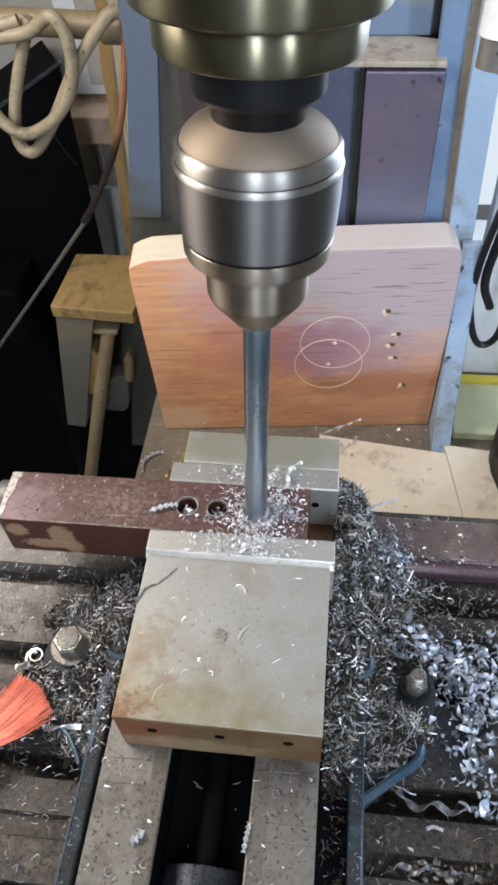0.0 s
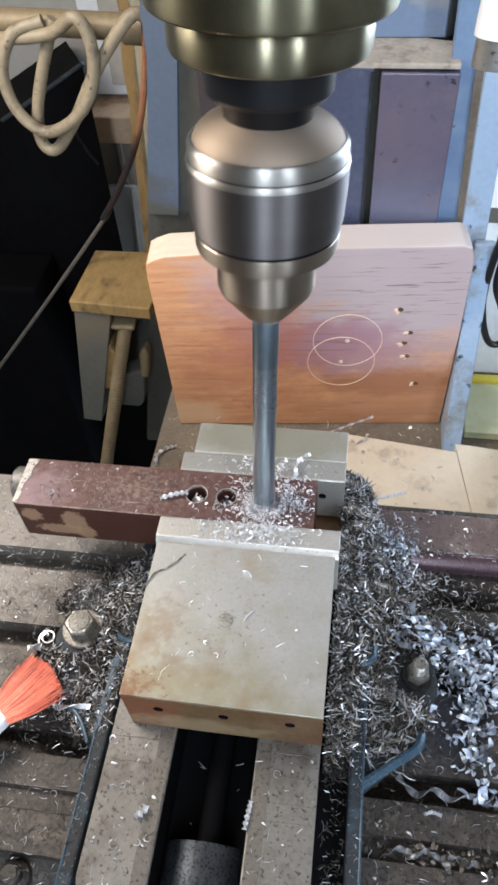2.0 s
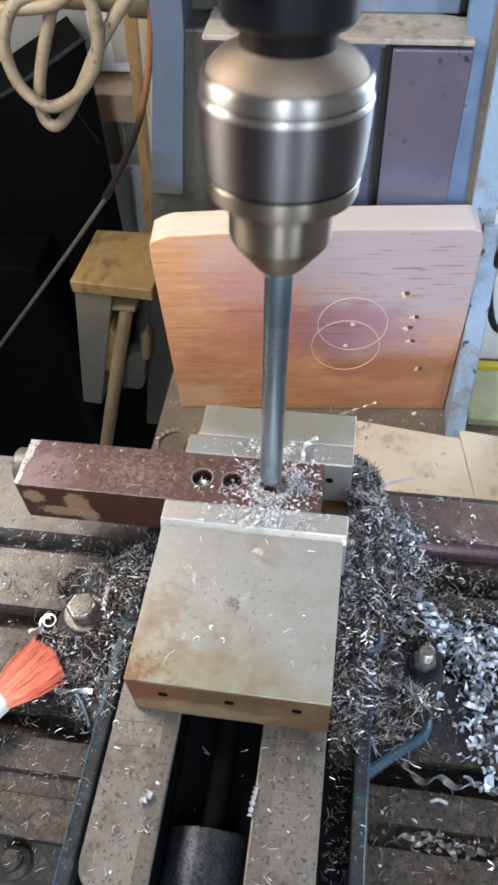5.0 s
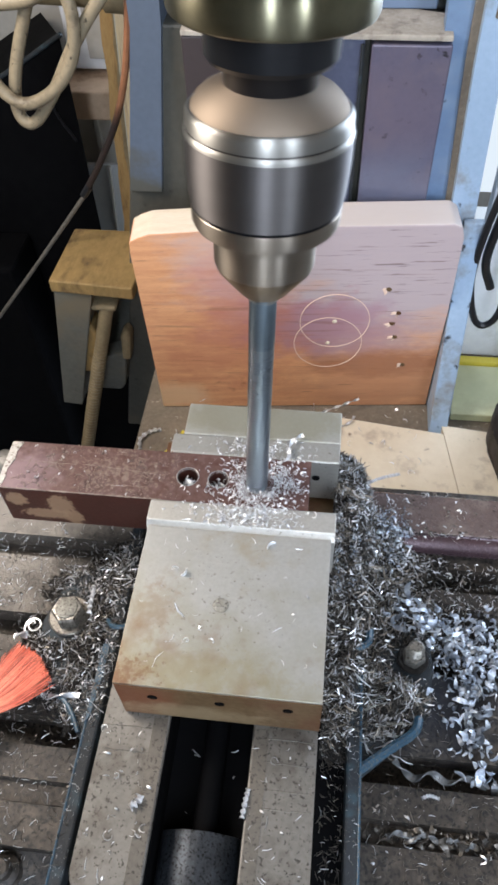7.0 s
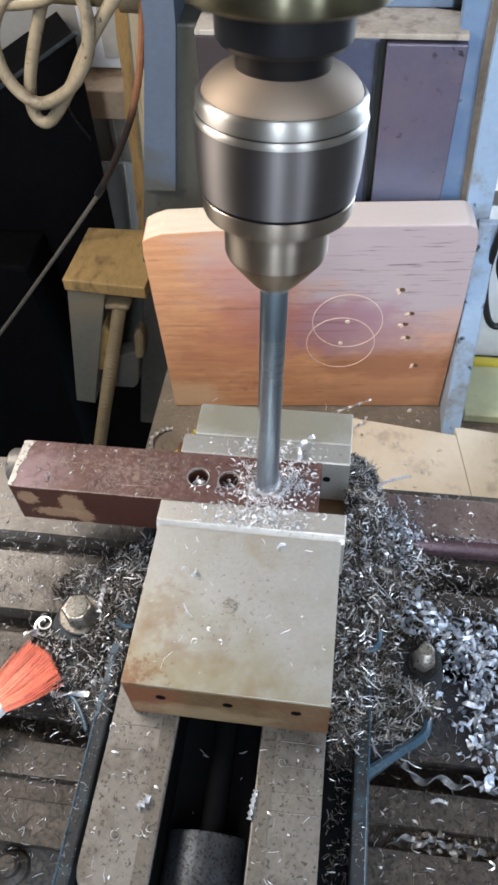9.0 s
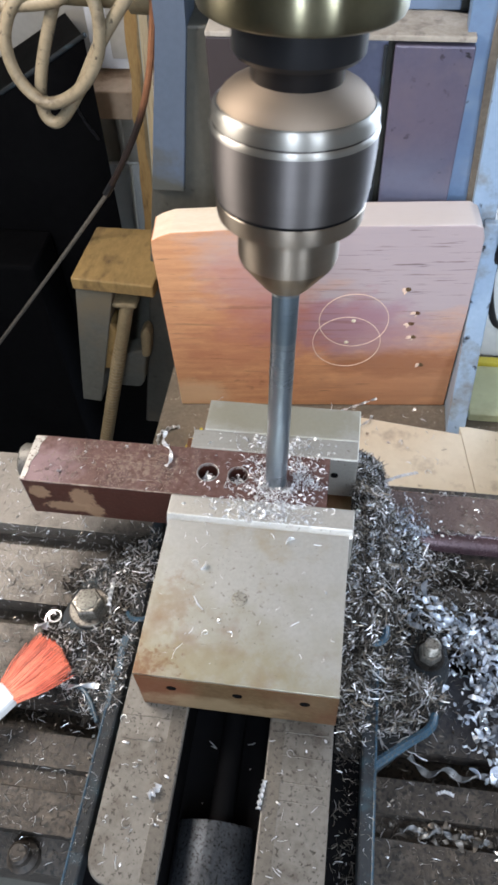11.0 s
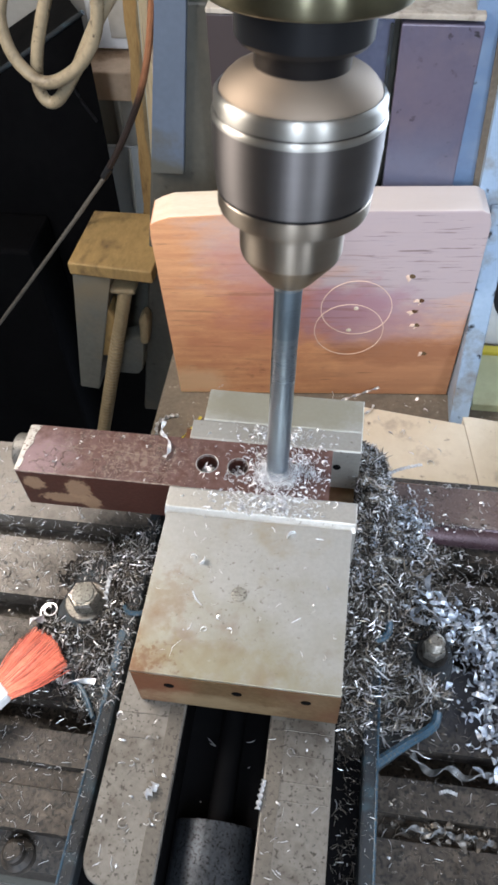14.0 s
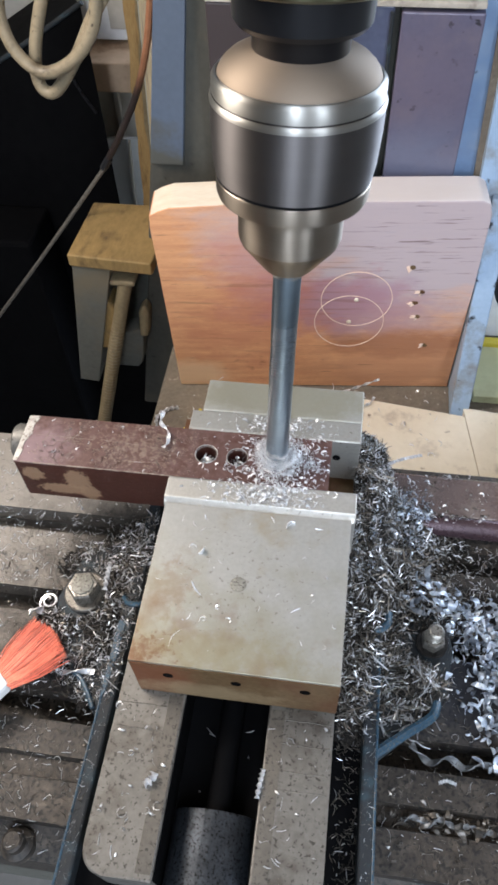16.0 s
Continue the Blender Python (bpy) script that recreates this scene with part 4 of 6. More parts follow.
def build_rear():
    c = thing("milling_machine", "blue and grey painted mill column with purple slide faces", "milling machine")
    part("base_ledge", box_bm(-0.118, 0.26, 0.075, 0.42, -0.300, -0.1875, bevel=0.003), M_LEDGE, c, "dusty brown base ledge")
    p = thing("plywood_sheet", "oil-spotted pale plywood offcut lying on the machine base", "plywood")
    part("sheet", prism([(0.030, 0.2115), (0.131, 0.199), (0.150, 0.075), (0.020, 0.080)], "z", -0.187, -0.178, 0.0002), M_PLY, p)
    p = thing("plywood_sheet", "second pale tan board lying beside the first", "plywood")
    part("sheet", prism([(0.1302, 0.208), (0.20, 0.200), (0.20, 0.080), (0.1490, 0.085)], "z", -0.187, -0.178, 0.0002), M_PLY, p)
    k = thing("iron_bracket", "dark brown rough iron bracket standing on the plywood", "bracket")
    part("foot", prism([(0.1700, 0.2180), (0.1672, 0.2060), (0.1640, 0.1985), (0.1632, 0.1900), (0.1660, 0.1840), (0.1695, 0.1600), (0.1705, 0.1420), (0.1960, 0.1420), (0.1960, 0.2180)], "z", -0.1778, -0.1560, 0.002), M_LUG, k)
    part("web", prism([(0.1740, 0.2150), (0.1725, 0.1950), (0.1740, 0.1500), (0.1950, 0.1500), (0.1950, 0.2150)], "z", -0.1558, -0.1000, 0.003), M_LUG, k)
    g = thing("green_box", "flat pale green box with a yellow edge", "box")
    part("box_body", box_bm(0.139, 0.25, 0.222, 0.2790, -0.187, -0.1790, bevel=0.001), M_GREEN, g)
    part("edge_strip", box_bm(0.139, 0.25, 0.2792, 0.2870, -0.187, -0.1755, bevel=0.001), M_YELLOW, g, "bright yellow strip")
    w = thing("white_board", "pale white board standing behind the green box", "board")
    part("panel", box_bm(0.146, 0.225, 0.300, 0.312, -0.187, 0.02, bevel=0.001), M_WHITE, w)
    # the mill column with its splayed sides
    part("column_body", prism([(-0.166, -0.30), (0.141, -0.30), (0.102, 0.092), (-0.1000, 0.092)], "y", 0.285, 0.46, 0.002), M_COLUMN, c)
    part("upper_column", prism([(0.102, 0.0922), (0.096, 0.30), (-0.0975, 0.30), (-0.1000, 0.0922)], "y", 0.310, 0.46, 0.002), M_COLUMN, c)
    part("blue_face", prism([(-0.1180, -0.022), (-0.0935, -0.022), (-0.0800, 0.0920), (-0.0720, 0.30), (-0.0970, 0.30), (-0.0995, 0.0920)], "y", 0.280, 0.3098, 0.001), M_BLUEGREY, c, "faded blue painted face")
    part("blue_web", prism([(0.094, -0.187), (0.120, -0.187), (0.1065, 0.08), (0.104, 0.30), (0.085, 0.30), (0.088, 0.11)], "y", 0.272, 0.2848, 0.001), M_WEB, c, "mid-blue painted web")
    part("grimy_seam", prism([(0.1165, -0.187), (0.1212, -0.187), (0.1075, 0.08), (0.1045, 0.30), (0.0995, 0.30), (0.1028, 0.08)], "y", 0.2690, 0.2718, 0.0004), M_LEDGE, c, "rusty grimy seam beside the flange")
    part("slide_edge", prism([(0.0412, -0.187), (0.0434, -0.187), (0.0434, 0.0905), (0.0412, 0.0905)], "y", 0.2655, 0.2679, 0.0006), M_CAST, c, "dark chipped edge of the slide")
    part("side_flange", prism([(0.1215, -0.265), (0.139, -0.265), (0.124, 0.08), (0.121, 0.30), (0.1045, 0.30), (0.1075, 0.08)], "y", 0.262, 0.30, 0.0015), M_BLUEP, c, "blue side flange with chipped paint")
    part("flange_gusset", prism([(0.2040, -0.187), (0.2615, -0.187), (0.2615, -0.020), (0.2560, -0.020)], "x", 0.1207, 0.1350, 0.0012), M_BLUEP, c, "blue flange foot")
    part("slide_face", box_bm(0.0475, 0.094, 0.266, 0.284, -0.187, 0.0905, bevel=0.001), M_PURPLE, c, "purple-grey slide face")
    part("slide_face", box_bm(-0.066, 0.0435, 0.268, 0.284, -0.187, 0.0925, bevel=0.001), M_SLIDEBLUE, c, "blue-violet slide face")
    part("ledge_top", prism([(-0.066, 0.2672), (0.0935, 0.2655), (0.0935, 0.296), (0.075, 0.300), (0.068, 0.3095), (-0.066, 0.3095)], "z", 0.0928, 0.0962, 0.0008), M_DUST, c, "dusty ledge")
    part("cover", box_bm(-0.060, 0.085, 0.3000, 0.3098, 0.0966, 0.30, bevel=0.001), M_BLUEMID, c, "blue cover")
    part("head_casting", box_bm(-0.085, 0.095, -0.055, 0.30, 0.345, 0.56, bevel=0.012), M_BLUEP, c, "blue head casting")
    part("head_mount", box_bm(-0.085, 0.095, 0.285, 0.46, 0.2995, 0.344, bevel=0.004), M_GREYP, c)
    # bar stock on the table
    b = thing("brown_bar_stock", "purple-brown steel bar with a rounded edge lying on the table", "steel bar")
    part("rounded_lip", prism([(0.0215, TOP + 0.001), (0.0190, TOP + 0.003), (0.0182, TOP + 0.006), (0.0190, TOP + 0.009), (0.0212, TOP + 0.0115), (0.0245, TOP + 0.0125), (0.0262, TOP + 0.0120), (0.0262, TOP + 0.001)], "x", 0.0640, 0.36), M_LIP, b, "dark glossy rounded edge", True)
    part("bar_body", prism([(0.0264, TOP + 0.001), (0.0264, TOP + 0.0120), (0.0275, TOP + 0.0128), (0.0480, TOP + 0.0150), (0.0500, TOP + 0.013), (0.0500, TOP + 0.001)], "x", 0.0640, 0.36), M_BAR2, b, smooth=True)


def build_left():
    # wooden block with the screw clamp in front
    b = thing("wood_block", "grey-sided wooden block with a dusty yellow top", "wooden block")
    part("post", prism([(-0.190, -0.1032), (-0.158, -0.1032), (-0.196, -0.2440), (-0.214, -0.2420)], "y", 0.260, 0.325, 0.0008), M_GREYP, b)
    part("back_plate", prism([(-0.1576, -0.1032), (-0.116, -0.1032), (-0.146, -0.2500), (-0.1940, -0.2440)], "y", 0.304, 0.325, 0.0008), M_GREYP, b)
    part("cap", prism([(-0.1915, 0.2585), (-0.122, 0.2535), (-0.116, 0.3285), (-0.1880, 0.3285)], "z", -0.1030, -0.0915, 0.0014), M_BLOCKTOP, b, "dusty yellow wooden top")
    s = thing("screw_clamp", "tan oily threaded rod with a forked clamp", "screw clamp")
    a, e = Vector((-0.1515, 0.268, -0.124)), Vector((-0.204, 0.250, -0.312))
    bm = bmesh.new()
    add_tube(bm, [a + (e - a) * i / 200 for i in range(201)], lambda u: 0.0060 + 0.0005 * math.cos(u * 200 * math.pi / 2) * min(1.0, max(0.0, u * 5 - 0.6)), 14)
    part("threaded_rod", bm, M_TAN, s, smooth=True)
    part("rod_head", box_bm(-0.1635, -0.1420, 0.262, 0.286, -0.1245, -0.1195, bevel=0.002), M_TAN, s)
    part("fork", prism([(-0.189, -0.200), (-0.187, -0.158), (-0.180, -0.143), (-0.168, -0.142), (-0.163, -0.152), (-0.165, -0.172), (-0.174, -0.200)], "y", 0.262, 0.284, 0.003), M_BLOCKTOP, s)
    part("fork", prism([(-0.150, -0.190), (-0.147, -0.160), (-0.141, -0.152), (-0.137, -0.160), (-0.142, -0.190)], "y", 0.270, 0.284, 0.003), M_TAN, s)
    part("nut_box", prism([(-0.180, -0.195), (-0.145, -0.180), (-0.153, -0.225), (-0.158, -0.232), (-0.186, -0.232)], "y", 0.272, 0.291, 0.002), M_GREYP, s)
    # the dark machine at the back, its shade put into the black paint
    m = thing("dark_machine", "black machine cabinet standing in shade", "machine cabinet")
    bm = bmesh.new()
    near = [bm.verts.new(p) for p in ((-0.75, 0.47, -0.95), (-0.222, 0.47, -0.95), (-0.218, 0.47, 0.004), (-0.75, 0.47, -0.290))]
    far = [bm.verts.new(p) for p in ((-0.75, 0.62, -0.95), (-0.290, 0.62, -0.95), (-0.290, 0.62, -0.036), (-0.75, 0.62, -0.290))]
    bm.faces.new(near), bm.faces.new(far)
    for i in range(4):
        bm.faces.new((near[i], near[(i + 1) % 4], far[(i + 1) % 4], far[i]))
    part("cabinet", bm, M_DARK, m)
    part("edge_strip", tube_bm([(-0.312, 0.4695, -0.0485), (-0.262, 0.4695, -0.0205), (-0.216, 0.4695, 0.0065)], 0.0022, 3, 8), M_CAST, m, "dark blue-grey edge along the sloping top")
    part("grey_cable", tube_bm([(-0.240, 0.468, -0.055), (-0.234, 0.468, -0.072), (-0.223, 0.468, -0.092)], 0.0014, 4, 8), M_BLACK, m)
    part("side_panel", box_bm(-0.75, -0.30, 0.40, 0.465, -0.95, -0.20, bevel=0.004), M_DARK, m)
    # wall panels seen past the column
    p = thing("shop_panel", "grey sheet-metal wall panel", "wall panel", kind="structure")
    part("sheet", box_bm(-0.90, -0.12, 0.64, 0.66, -0.95, 0.60), M_WALL, p)
    part("fold", box_bm(-0.262, -0.256, 0.632, 0.640, -0.6, 0.0, bevel=0.001), M_WALL, p)
    f = thing("white_cabinet", "white framed cabinet on the shop panel", "cabinet")
    part("frame_board", box_bm(-0.262, -0.205, 0.600, 0.632, -0.085, 0.06, bevel=0.002), M_WHITE, f)
    part("frame_pane", box_bm(-0.238, -0.212, 0.596, 0.5995, -0.072, 0.06, bevel=0.001), M_WALL, f)
    s = thing("metal_sheet", "pale blue-grey folded metal sheet standing behind the cabinet", "metal sheet")
    part("sheet", prism([(-0.290, -0.207), (-0.226, -0.205), (-0.240, -0.40), (-0.300, -0.40)], "y", 0.612, 0.618, 0.0005), M_PALE, s)
    part("fold", prism([(-0.246, -0.206), (-0.243, -0.206), (-0.256, -0.40), (-0.260, -0.40)], "y", 0.606, 0.6119, 0.0005), M_WALL, s)
    w = thing("wood_bracket", "brown wooden bracket under the white frame", "wooden bracket")
    part("bracket", box_bm(-0.262, -0.198, 0.560, 0.625, -0.121, -0.090, bevel=0.002), M_BROWNWOOD, w)
    t = thing("timber_strip", "rough yellow timber strip standing upright", "timber")
    rng = random.Random(63)
    rough = [(-0.197 + 0.027 * k / 24 + rng.gauss(0, 0.0009), -0.25 + 0.40 * k / 24) for k in range(25)]
    part("strip", prism([(-0.182, -0.25), (-0.158, 0.15)] + rough[::-1], "y", 0.47, 0.50), M_TIMBER, t)
    edge = [(-0.1835 + 0.024 * k / 24 + rng.gauss(0, 0.0011), -0.25 + 0.40 * k / 24) for k in range(25)]
    part("bark_edge", prism([(-0.1815, -0.25), (-0.1575, 0.15)] + edge[::-1], "y", 0.466, 0.4698), M_TAN, t, "dark splintered bark edge")


def build_cables():
    h = thing("cable_coil", "beige rubber cable hanging in two loops", "cable")
    part("loop", tube_bm([(-0.245, 0.300, 0.10), (-0.208, 0.30, 0.096), (-0.168, 0.297, 0.100), (-0.146, 0.292, 0.112), (-0.138, 0.290, 0.096), (-0.143, 0.289, 0.070), (-0.160, 0.289, 0.048),
                          (-0.185, 0.290, 0.037), (-0.203, 0.292, 0.052), (-0.206, 0.294, 0.078), (-0.193, 0.297, 0.100), (-0.172, 0.302, 0.106)], 0.0043, 8, 12), M_HOSE, h, smooth=True)
    part("loop", tube_bm([(-0.166, 0.306, 0.106), (-0.176, 0.304, 0.086), (-0.189, 0.302, 0.056), (-0.195, 0.300, 0.032), (-0.192, 0.299, 0.020), (-0.182, 0.298, 0.021), (-0.163, 0.297, 0.044),
                          (-0.143, 0.296, 0.074), (-0.122, 0.296, 0.100), (-0.108, 0.297, 0.112), (-0.098, 0.300, 0.106)], 0.0043, 8, 12), M_HOSE, h, smooth=True)
    r = thing("support_rod", "tan iron rod carrying the cable", "rod")
    part("rod", tube_bm([(-0.30, 0.315, 0.103), (-0.20, 0.315, 0.101), (-0.098, 0.315, 0.096)], 0.0085, 4, 14), M_TAN, r, smooth=True)
    part("collar", tube_bm([(-0.122, 0.315, 0.097), (-0.101, 0.315, 0.096)], 0.0105, 3, 14), M_TAN, r, smooth=True)
    c = thing("brown_cable", "brown cable running down from the coil", "cable")
    part("strand", tube_bm([(-0.104, 0.303, 0.108), (-0.107, 0.303, 0.085), (-0.115, 0.303, 0.050), (-0.127, 0.305, 0.018), (-0.145, 0.306, -0.015), (-0.161, 0.307, -0.040)], 0.0025, 6, 8), M_COPPER, c, smooth=True)
    part("end_sleeve", tube_bm([(-0.158, 0.3068, -0.036), (-0.1645, 0.307, -0.045)], 0.0031, 3, 8), M_CABLE, c, "black sleeve on the lower end", True)
    k = thing("thin_rod", "thin dark steel rod sloping down", "rod")
    part("rod", tube_bm([(-0.160, 0.306, -0.040), (-0.230, 0.303, -0.125), (-0.34, 0.30, -0.255)], 0.0018, 4, 8), M_RAILEDGE, k, smooth=True)
    t = thing("white_tube", "white plastic tube with a metal tip hanging from the mill head", "tube")
    part("tube", tube_bm([(0.0755, 0.006, 0.36), (0.0715, -0.006, 0.27), (0.0690, -0.0135, 0.2235)], 0.0056, 4, 20), M_WHITE, t, smooth=True)
    part("tip", tube_bm([(0.0690, -0.0135, 0.2233), (0.0687, -0.0145, 0.2175)], 0.0050, 2, 20), M_RAIL, t, smooth=True)
    b = thing("black_cable", "black cable hanging in a loop", "cable")
    part("loop", tube_bm([(0.150, 0.250, 0.08), (0.141, 0.250, 0.02), (0.135, 0.250, -0.025), (0.134, 0.250, -0.065), (0.143, 0.250, -0.100), (0.153, 0.250, -0.106), (0.160, 0.25, -0.09), (0.158, 0.25, -0.04), (0.150, 0.252, 0.03)], 0.0026, 8, 10), M_CABLE, b, smooth=True)
    part("loop", tube_bm([(0.152, 0.256, 0.08), (0.146, 0.256, 0.0), (0.142, 0.256, -0.05), (0.150, 0.256, -0.075)], 0.0032, 8, 10), M_CABLE, b, smooth=True)


def build_brush():
    b = thing("paint_brush", "orange-bristled brush with a white handle lying on the table", "brush")
    tip, root = Vector((-0.0915, -0.0618, -0.047)), Vector((-0.1102, -0.0868, -0.050))
    d = (tip - root).normalized()
    s = d.cross(Vector((0, 0, 1))).normalized()
    bm = bmesh.new()
    rng = random.Random(5)
    for i in range(1500):
        u, v = rng.uniform(-1, 1), rng.uniform(-1, 1)
        p0 = root + s * u * 0.0053 + Vector((0, 0, v * 0.003))
        p1 = tip + s * (u * 0.0102 + rng.gauss(0, 0.0012)) + Vector((0, 0, v * 0.0050 - 0.002 + rng.gauss(0, 0.0006))) - d * (rng.random() ** 2 * 0.010 + 0.003 * abs(u))
        add_tube(bm, [p0, (p0 + p1) / 2 + s * u * 0.0012, p1], lambda w: 0.00028 - 0.00014 * w, 3)
    part("bristles", bm, M_BRISTLE, b, "orange-red bristles")
    bm = bmesh.new()
    add_box(bm, -0.0060, 0.0060, -0.06, 0.002, -0.0042, 0.0042, 0.002)
    m = Matrix((s.to_4d(), d.to_4d(), Vector((0, 0, 1)).to_4d(), (0, 0, 0, 1))).transposed()
    for i in range(3):
        m[3][i] = 0
    m.translation = root
    bmesh.ops.transform(bm, matrix=m, verts=bm.verts[:])
    part("handle", bm, M_FERRULE, b, "white plastic handle")


build_room()
build_table()
build_vise()
hex_bolt(-0.0850, -0.0372, -0.0572, 12, 0.95, 1.2)
hex_bolt(0.0842, -0.0430, -0.0560, 35, 0.66, 1.0, True)
build_bar()
QUILL, CHUCK, DRILL = build_spindle(), build_chuck(), build_drill()
build_board()
build_rear()
build_left()
build_cables()
build_brush()


# ---------- swarf ----------
def chip_mesh(kind, rng, n=0):
    """Points and faces of one small chip about the origin: a bent sliver, or a curl of ribbon."""
    V, F = [], []
    if kind == "needle":
        ln, w, bend = 0.0012 + 0.0046 * rng.random() ** 1.6, rng.uniform(0.00008, 0.00024), rng.uniform(-0.3, 0.3)
        for i in range(3):
            t = i - 1
            x, y = t * ln / 2, bend * ln * (0.25 - 0.25 * t * t) * 2
            k = w * (1.0 if i == 1 else 0.6)
            V += [(x, y - k, 0), (x, y + k, 0), (x, y, k * 1.2)]
        for a in (0, 3):
            F += [(a, a + 1, a + 4, a + 3), (a + 1, a + 2, a + 5, a + 4), (a + 2, a, a + 3, a + 5)]
        F += [(0, 2, 1), (6, 7, 8)]
    else:
        r0, w, th = (rng.uniform(0.0008, 0.0018), rng.uniform(0.0003, 0.0007), 0.00012) if kind == "curl" else (rng.uniform(0.0020, 0.0042), rng.uniform(0.0008, 0.0017), 0.00018)
        sweep = rng.uniform(1.6, 5.5) if kind == "curl" else rng.uniform(1.0, 2.6)
        pitch, steps = rng.uniform(-0.0007, 0.0007), 7
        for i in range(steps + 1):
            a = sweep * i / steps
            r = r0 * (1 + 0.12 * i / steps)
            k = w * (0.25 + 0.75 * math.sin(math.pi * min(0.97, max(0.06, i / steps))))
            for rr in (r, r - th):
                V += [(rr * math.cos(a) - r0, rr * math.sin(a), pitch * a - k), (rr * math.cos(a) - r0, rr * math.sin(a), pitch * a + k)]
        for i in range(steps):
            a, b = 4 * i, 4 * i + 4
            F += [(a, a + 1, b + 1, b), (a + 2, b + 2, b + 3, a + 3), (a, b, b + 2, a + 2), (a + 1, a + 3, b + 3, b + 1)]
        F += [(0, 2, 3, 1), (4 * steps, 4 * steps + 1, 4 * steps + 3, 4 * steps + 2)]
    return V, F


class Heap:
    """Many chips gathered into one mesh of stuff."""

    def __init__(self, seed):
        self.V, self.F, self.rng = [], [], random.Random(seed)

    def drop(self, kind, x, y, z, lie=0.35, size=1.0):
        rng = self.rng
        V, F = chip_mesh(kind, rng)
        e = Euler((rng.gauss(0, lie) + (math.pi / 2 if kind != "needle" and rng.random() < 0.5 else 0), rng.gauss(0, lie), rng.uniform(0, 6.3)))
        m = e.to_matrix()
        k = len(self.V)
        pts = [m @ (Vector(p) * size) for p in V]
        low = min(p.z for p in pts)
        lift = z - (low if lie < 0.3 else low * 0.35)
        self.V += [(p.x + x, p.y + y, p.z + lift) for p in pts]
        self.F += [tuple(i + k for i in f) for f in F]

    def done(self, name, material, label, parent=None):
        ob = mesh_stuff(name, self.V, self.F, material)
        return tagged(ob, label, "metal swarf", kind="stuff")


def bump(x, y, cx, cy, sx, sy, h):
    return h * math.exp(-((x - cx) / sx) ** 2 - ((y - cy) / sy) ** 2)


def pile(x, y):
    """Height of the swarf over the table top."""
    h = 0.0
    # ridge beside the jaws
    if x > 0.02:
        s = min(1.0, max(0.0, (y + 0.15) / 0.05)) * min(1.0, max(0.0, (0.062 - y) / 0.012))
        top = 0.0120 * min(1.0, max(0.0, (y + 0.098) / 0.016)) + 0.0030 + 0.0310 * min(1.0, max(0.0, (y + 0.075) / 0.105)) ** 1.2
        h += s * top * math.exp(-max(0.0, (x - 0.0525) / 0.0085) ** 2 if x > 0.0525 else 0)
        h += bump(x, y, 0.069, -0.030, 0.012, 0.022, 0.0105)
        h += bump(x, y, 0.072, -0.066, 0.011, 0.014, 0.0085)
        h += bump(x, y, 0.081, -0.060, 0.009, 0.010, 0.0125)
        h += bump(x, y, 0.068, 0.008, 0.016, 0.030, 0.012)
        h += bump(x, y, 0.070, 0.027, 0.010, 0.016, 0.010)
        h += bump(x, y, 0.088, 0.016, 0.018, 0.008, 0.0035)
        h += bump(x, y, 0.100, -0.022, 0.022, 0.014, 0.0038)
        h += bump(x, y, 0.118, -0.048, 0.012, 0.030, 0.0050)
        h += bump(x, y, 0.086, -0.024, 0.011, 0.012, 0.0060)
        h -= bump(x, y, 0.0835, -0.0435, 0.010, 0.009, 0.014)
        if x > 0.061:
            h *= min(1.0, max(0.0, (y + 0.096 - 0.72 * (x - 0.061)) / 0.010))
    else:
        h += bump(x, y, -0.068, -0.045, 0.014, 0.034, 0.0125)
        h += bump(x, y, -0.056, -0.012, 0.016, 0.022, 0.012)
        h += bump(x, y, -0.083, -0.070, 0.012, 0.012, 0.0045)
        h += bump(x, y, -0.093, -0.054, 0.012, 0.012, 0.0105)
        h += bump(x, y, -0.090, -0.020, 0.020, 0.014, 0.0035)
        h -= bump(x, y, -0.0865, -0.037, 0.011, 0.011, 0.004)
    return max(0.0, h * (1 + 0.35 * noise.noise((x * 90, y * 90, 3.0))) + 0.0012 * noise.noise((x * 400, y * 400, 7.0)))


def under(x, y):
    """Height of what lies under the swarf."""
    if 0.0440 < x < 0.0540 or -0.0565 < x < -0.0510:
        return TOP + 0.006
    if 0.0540 <= x < 0.0605 or -0.063 < x <= -0.0565:
        return -0.050
    if (0.0605 <= x < 0.095 and -0.09 < y < -0.010) or (-0.097 < x <= -0.063 and -0.09 < y < -0.008):
        return -0.0575
    for c in (0.006, -0.040, -0.091):
        if abs(y - c) < 0.0062:
            return TOP - 0.0135
    return TOP


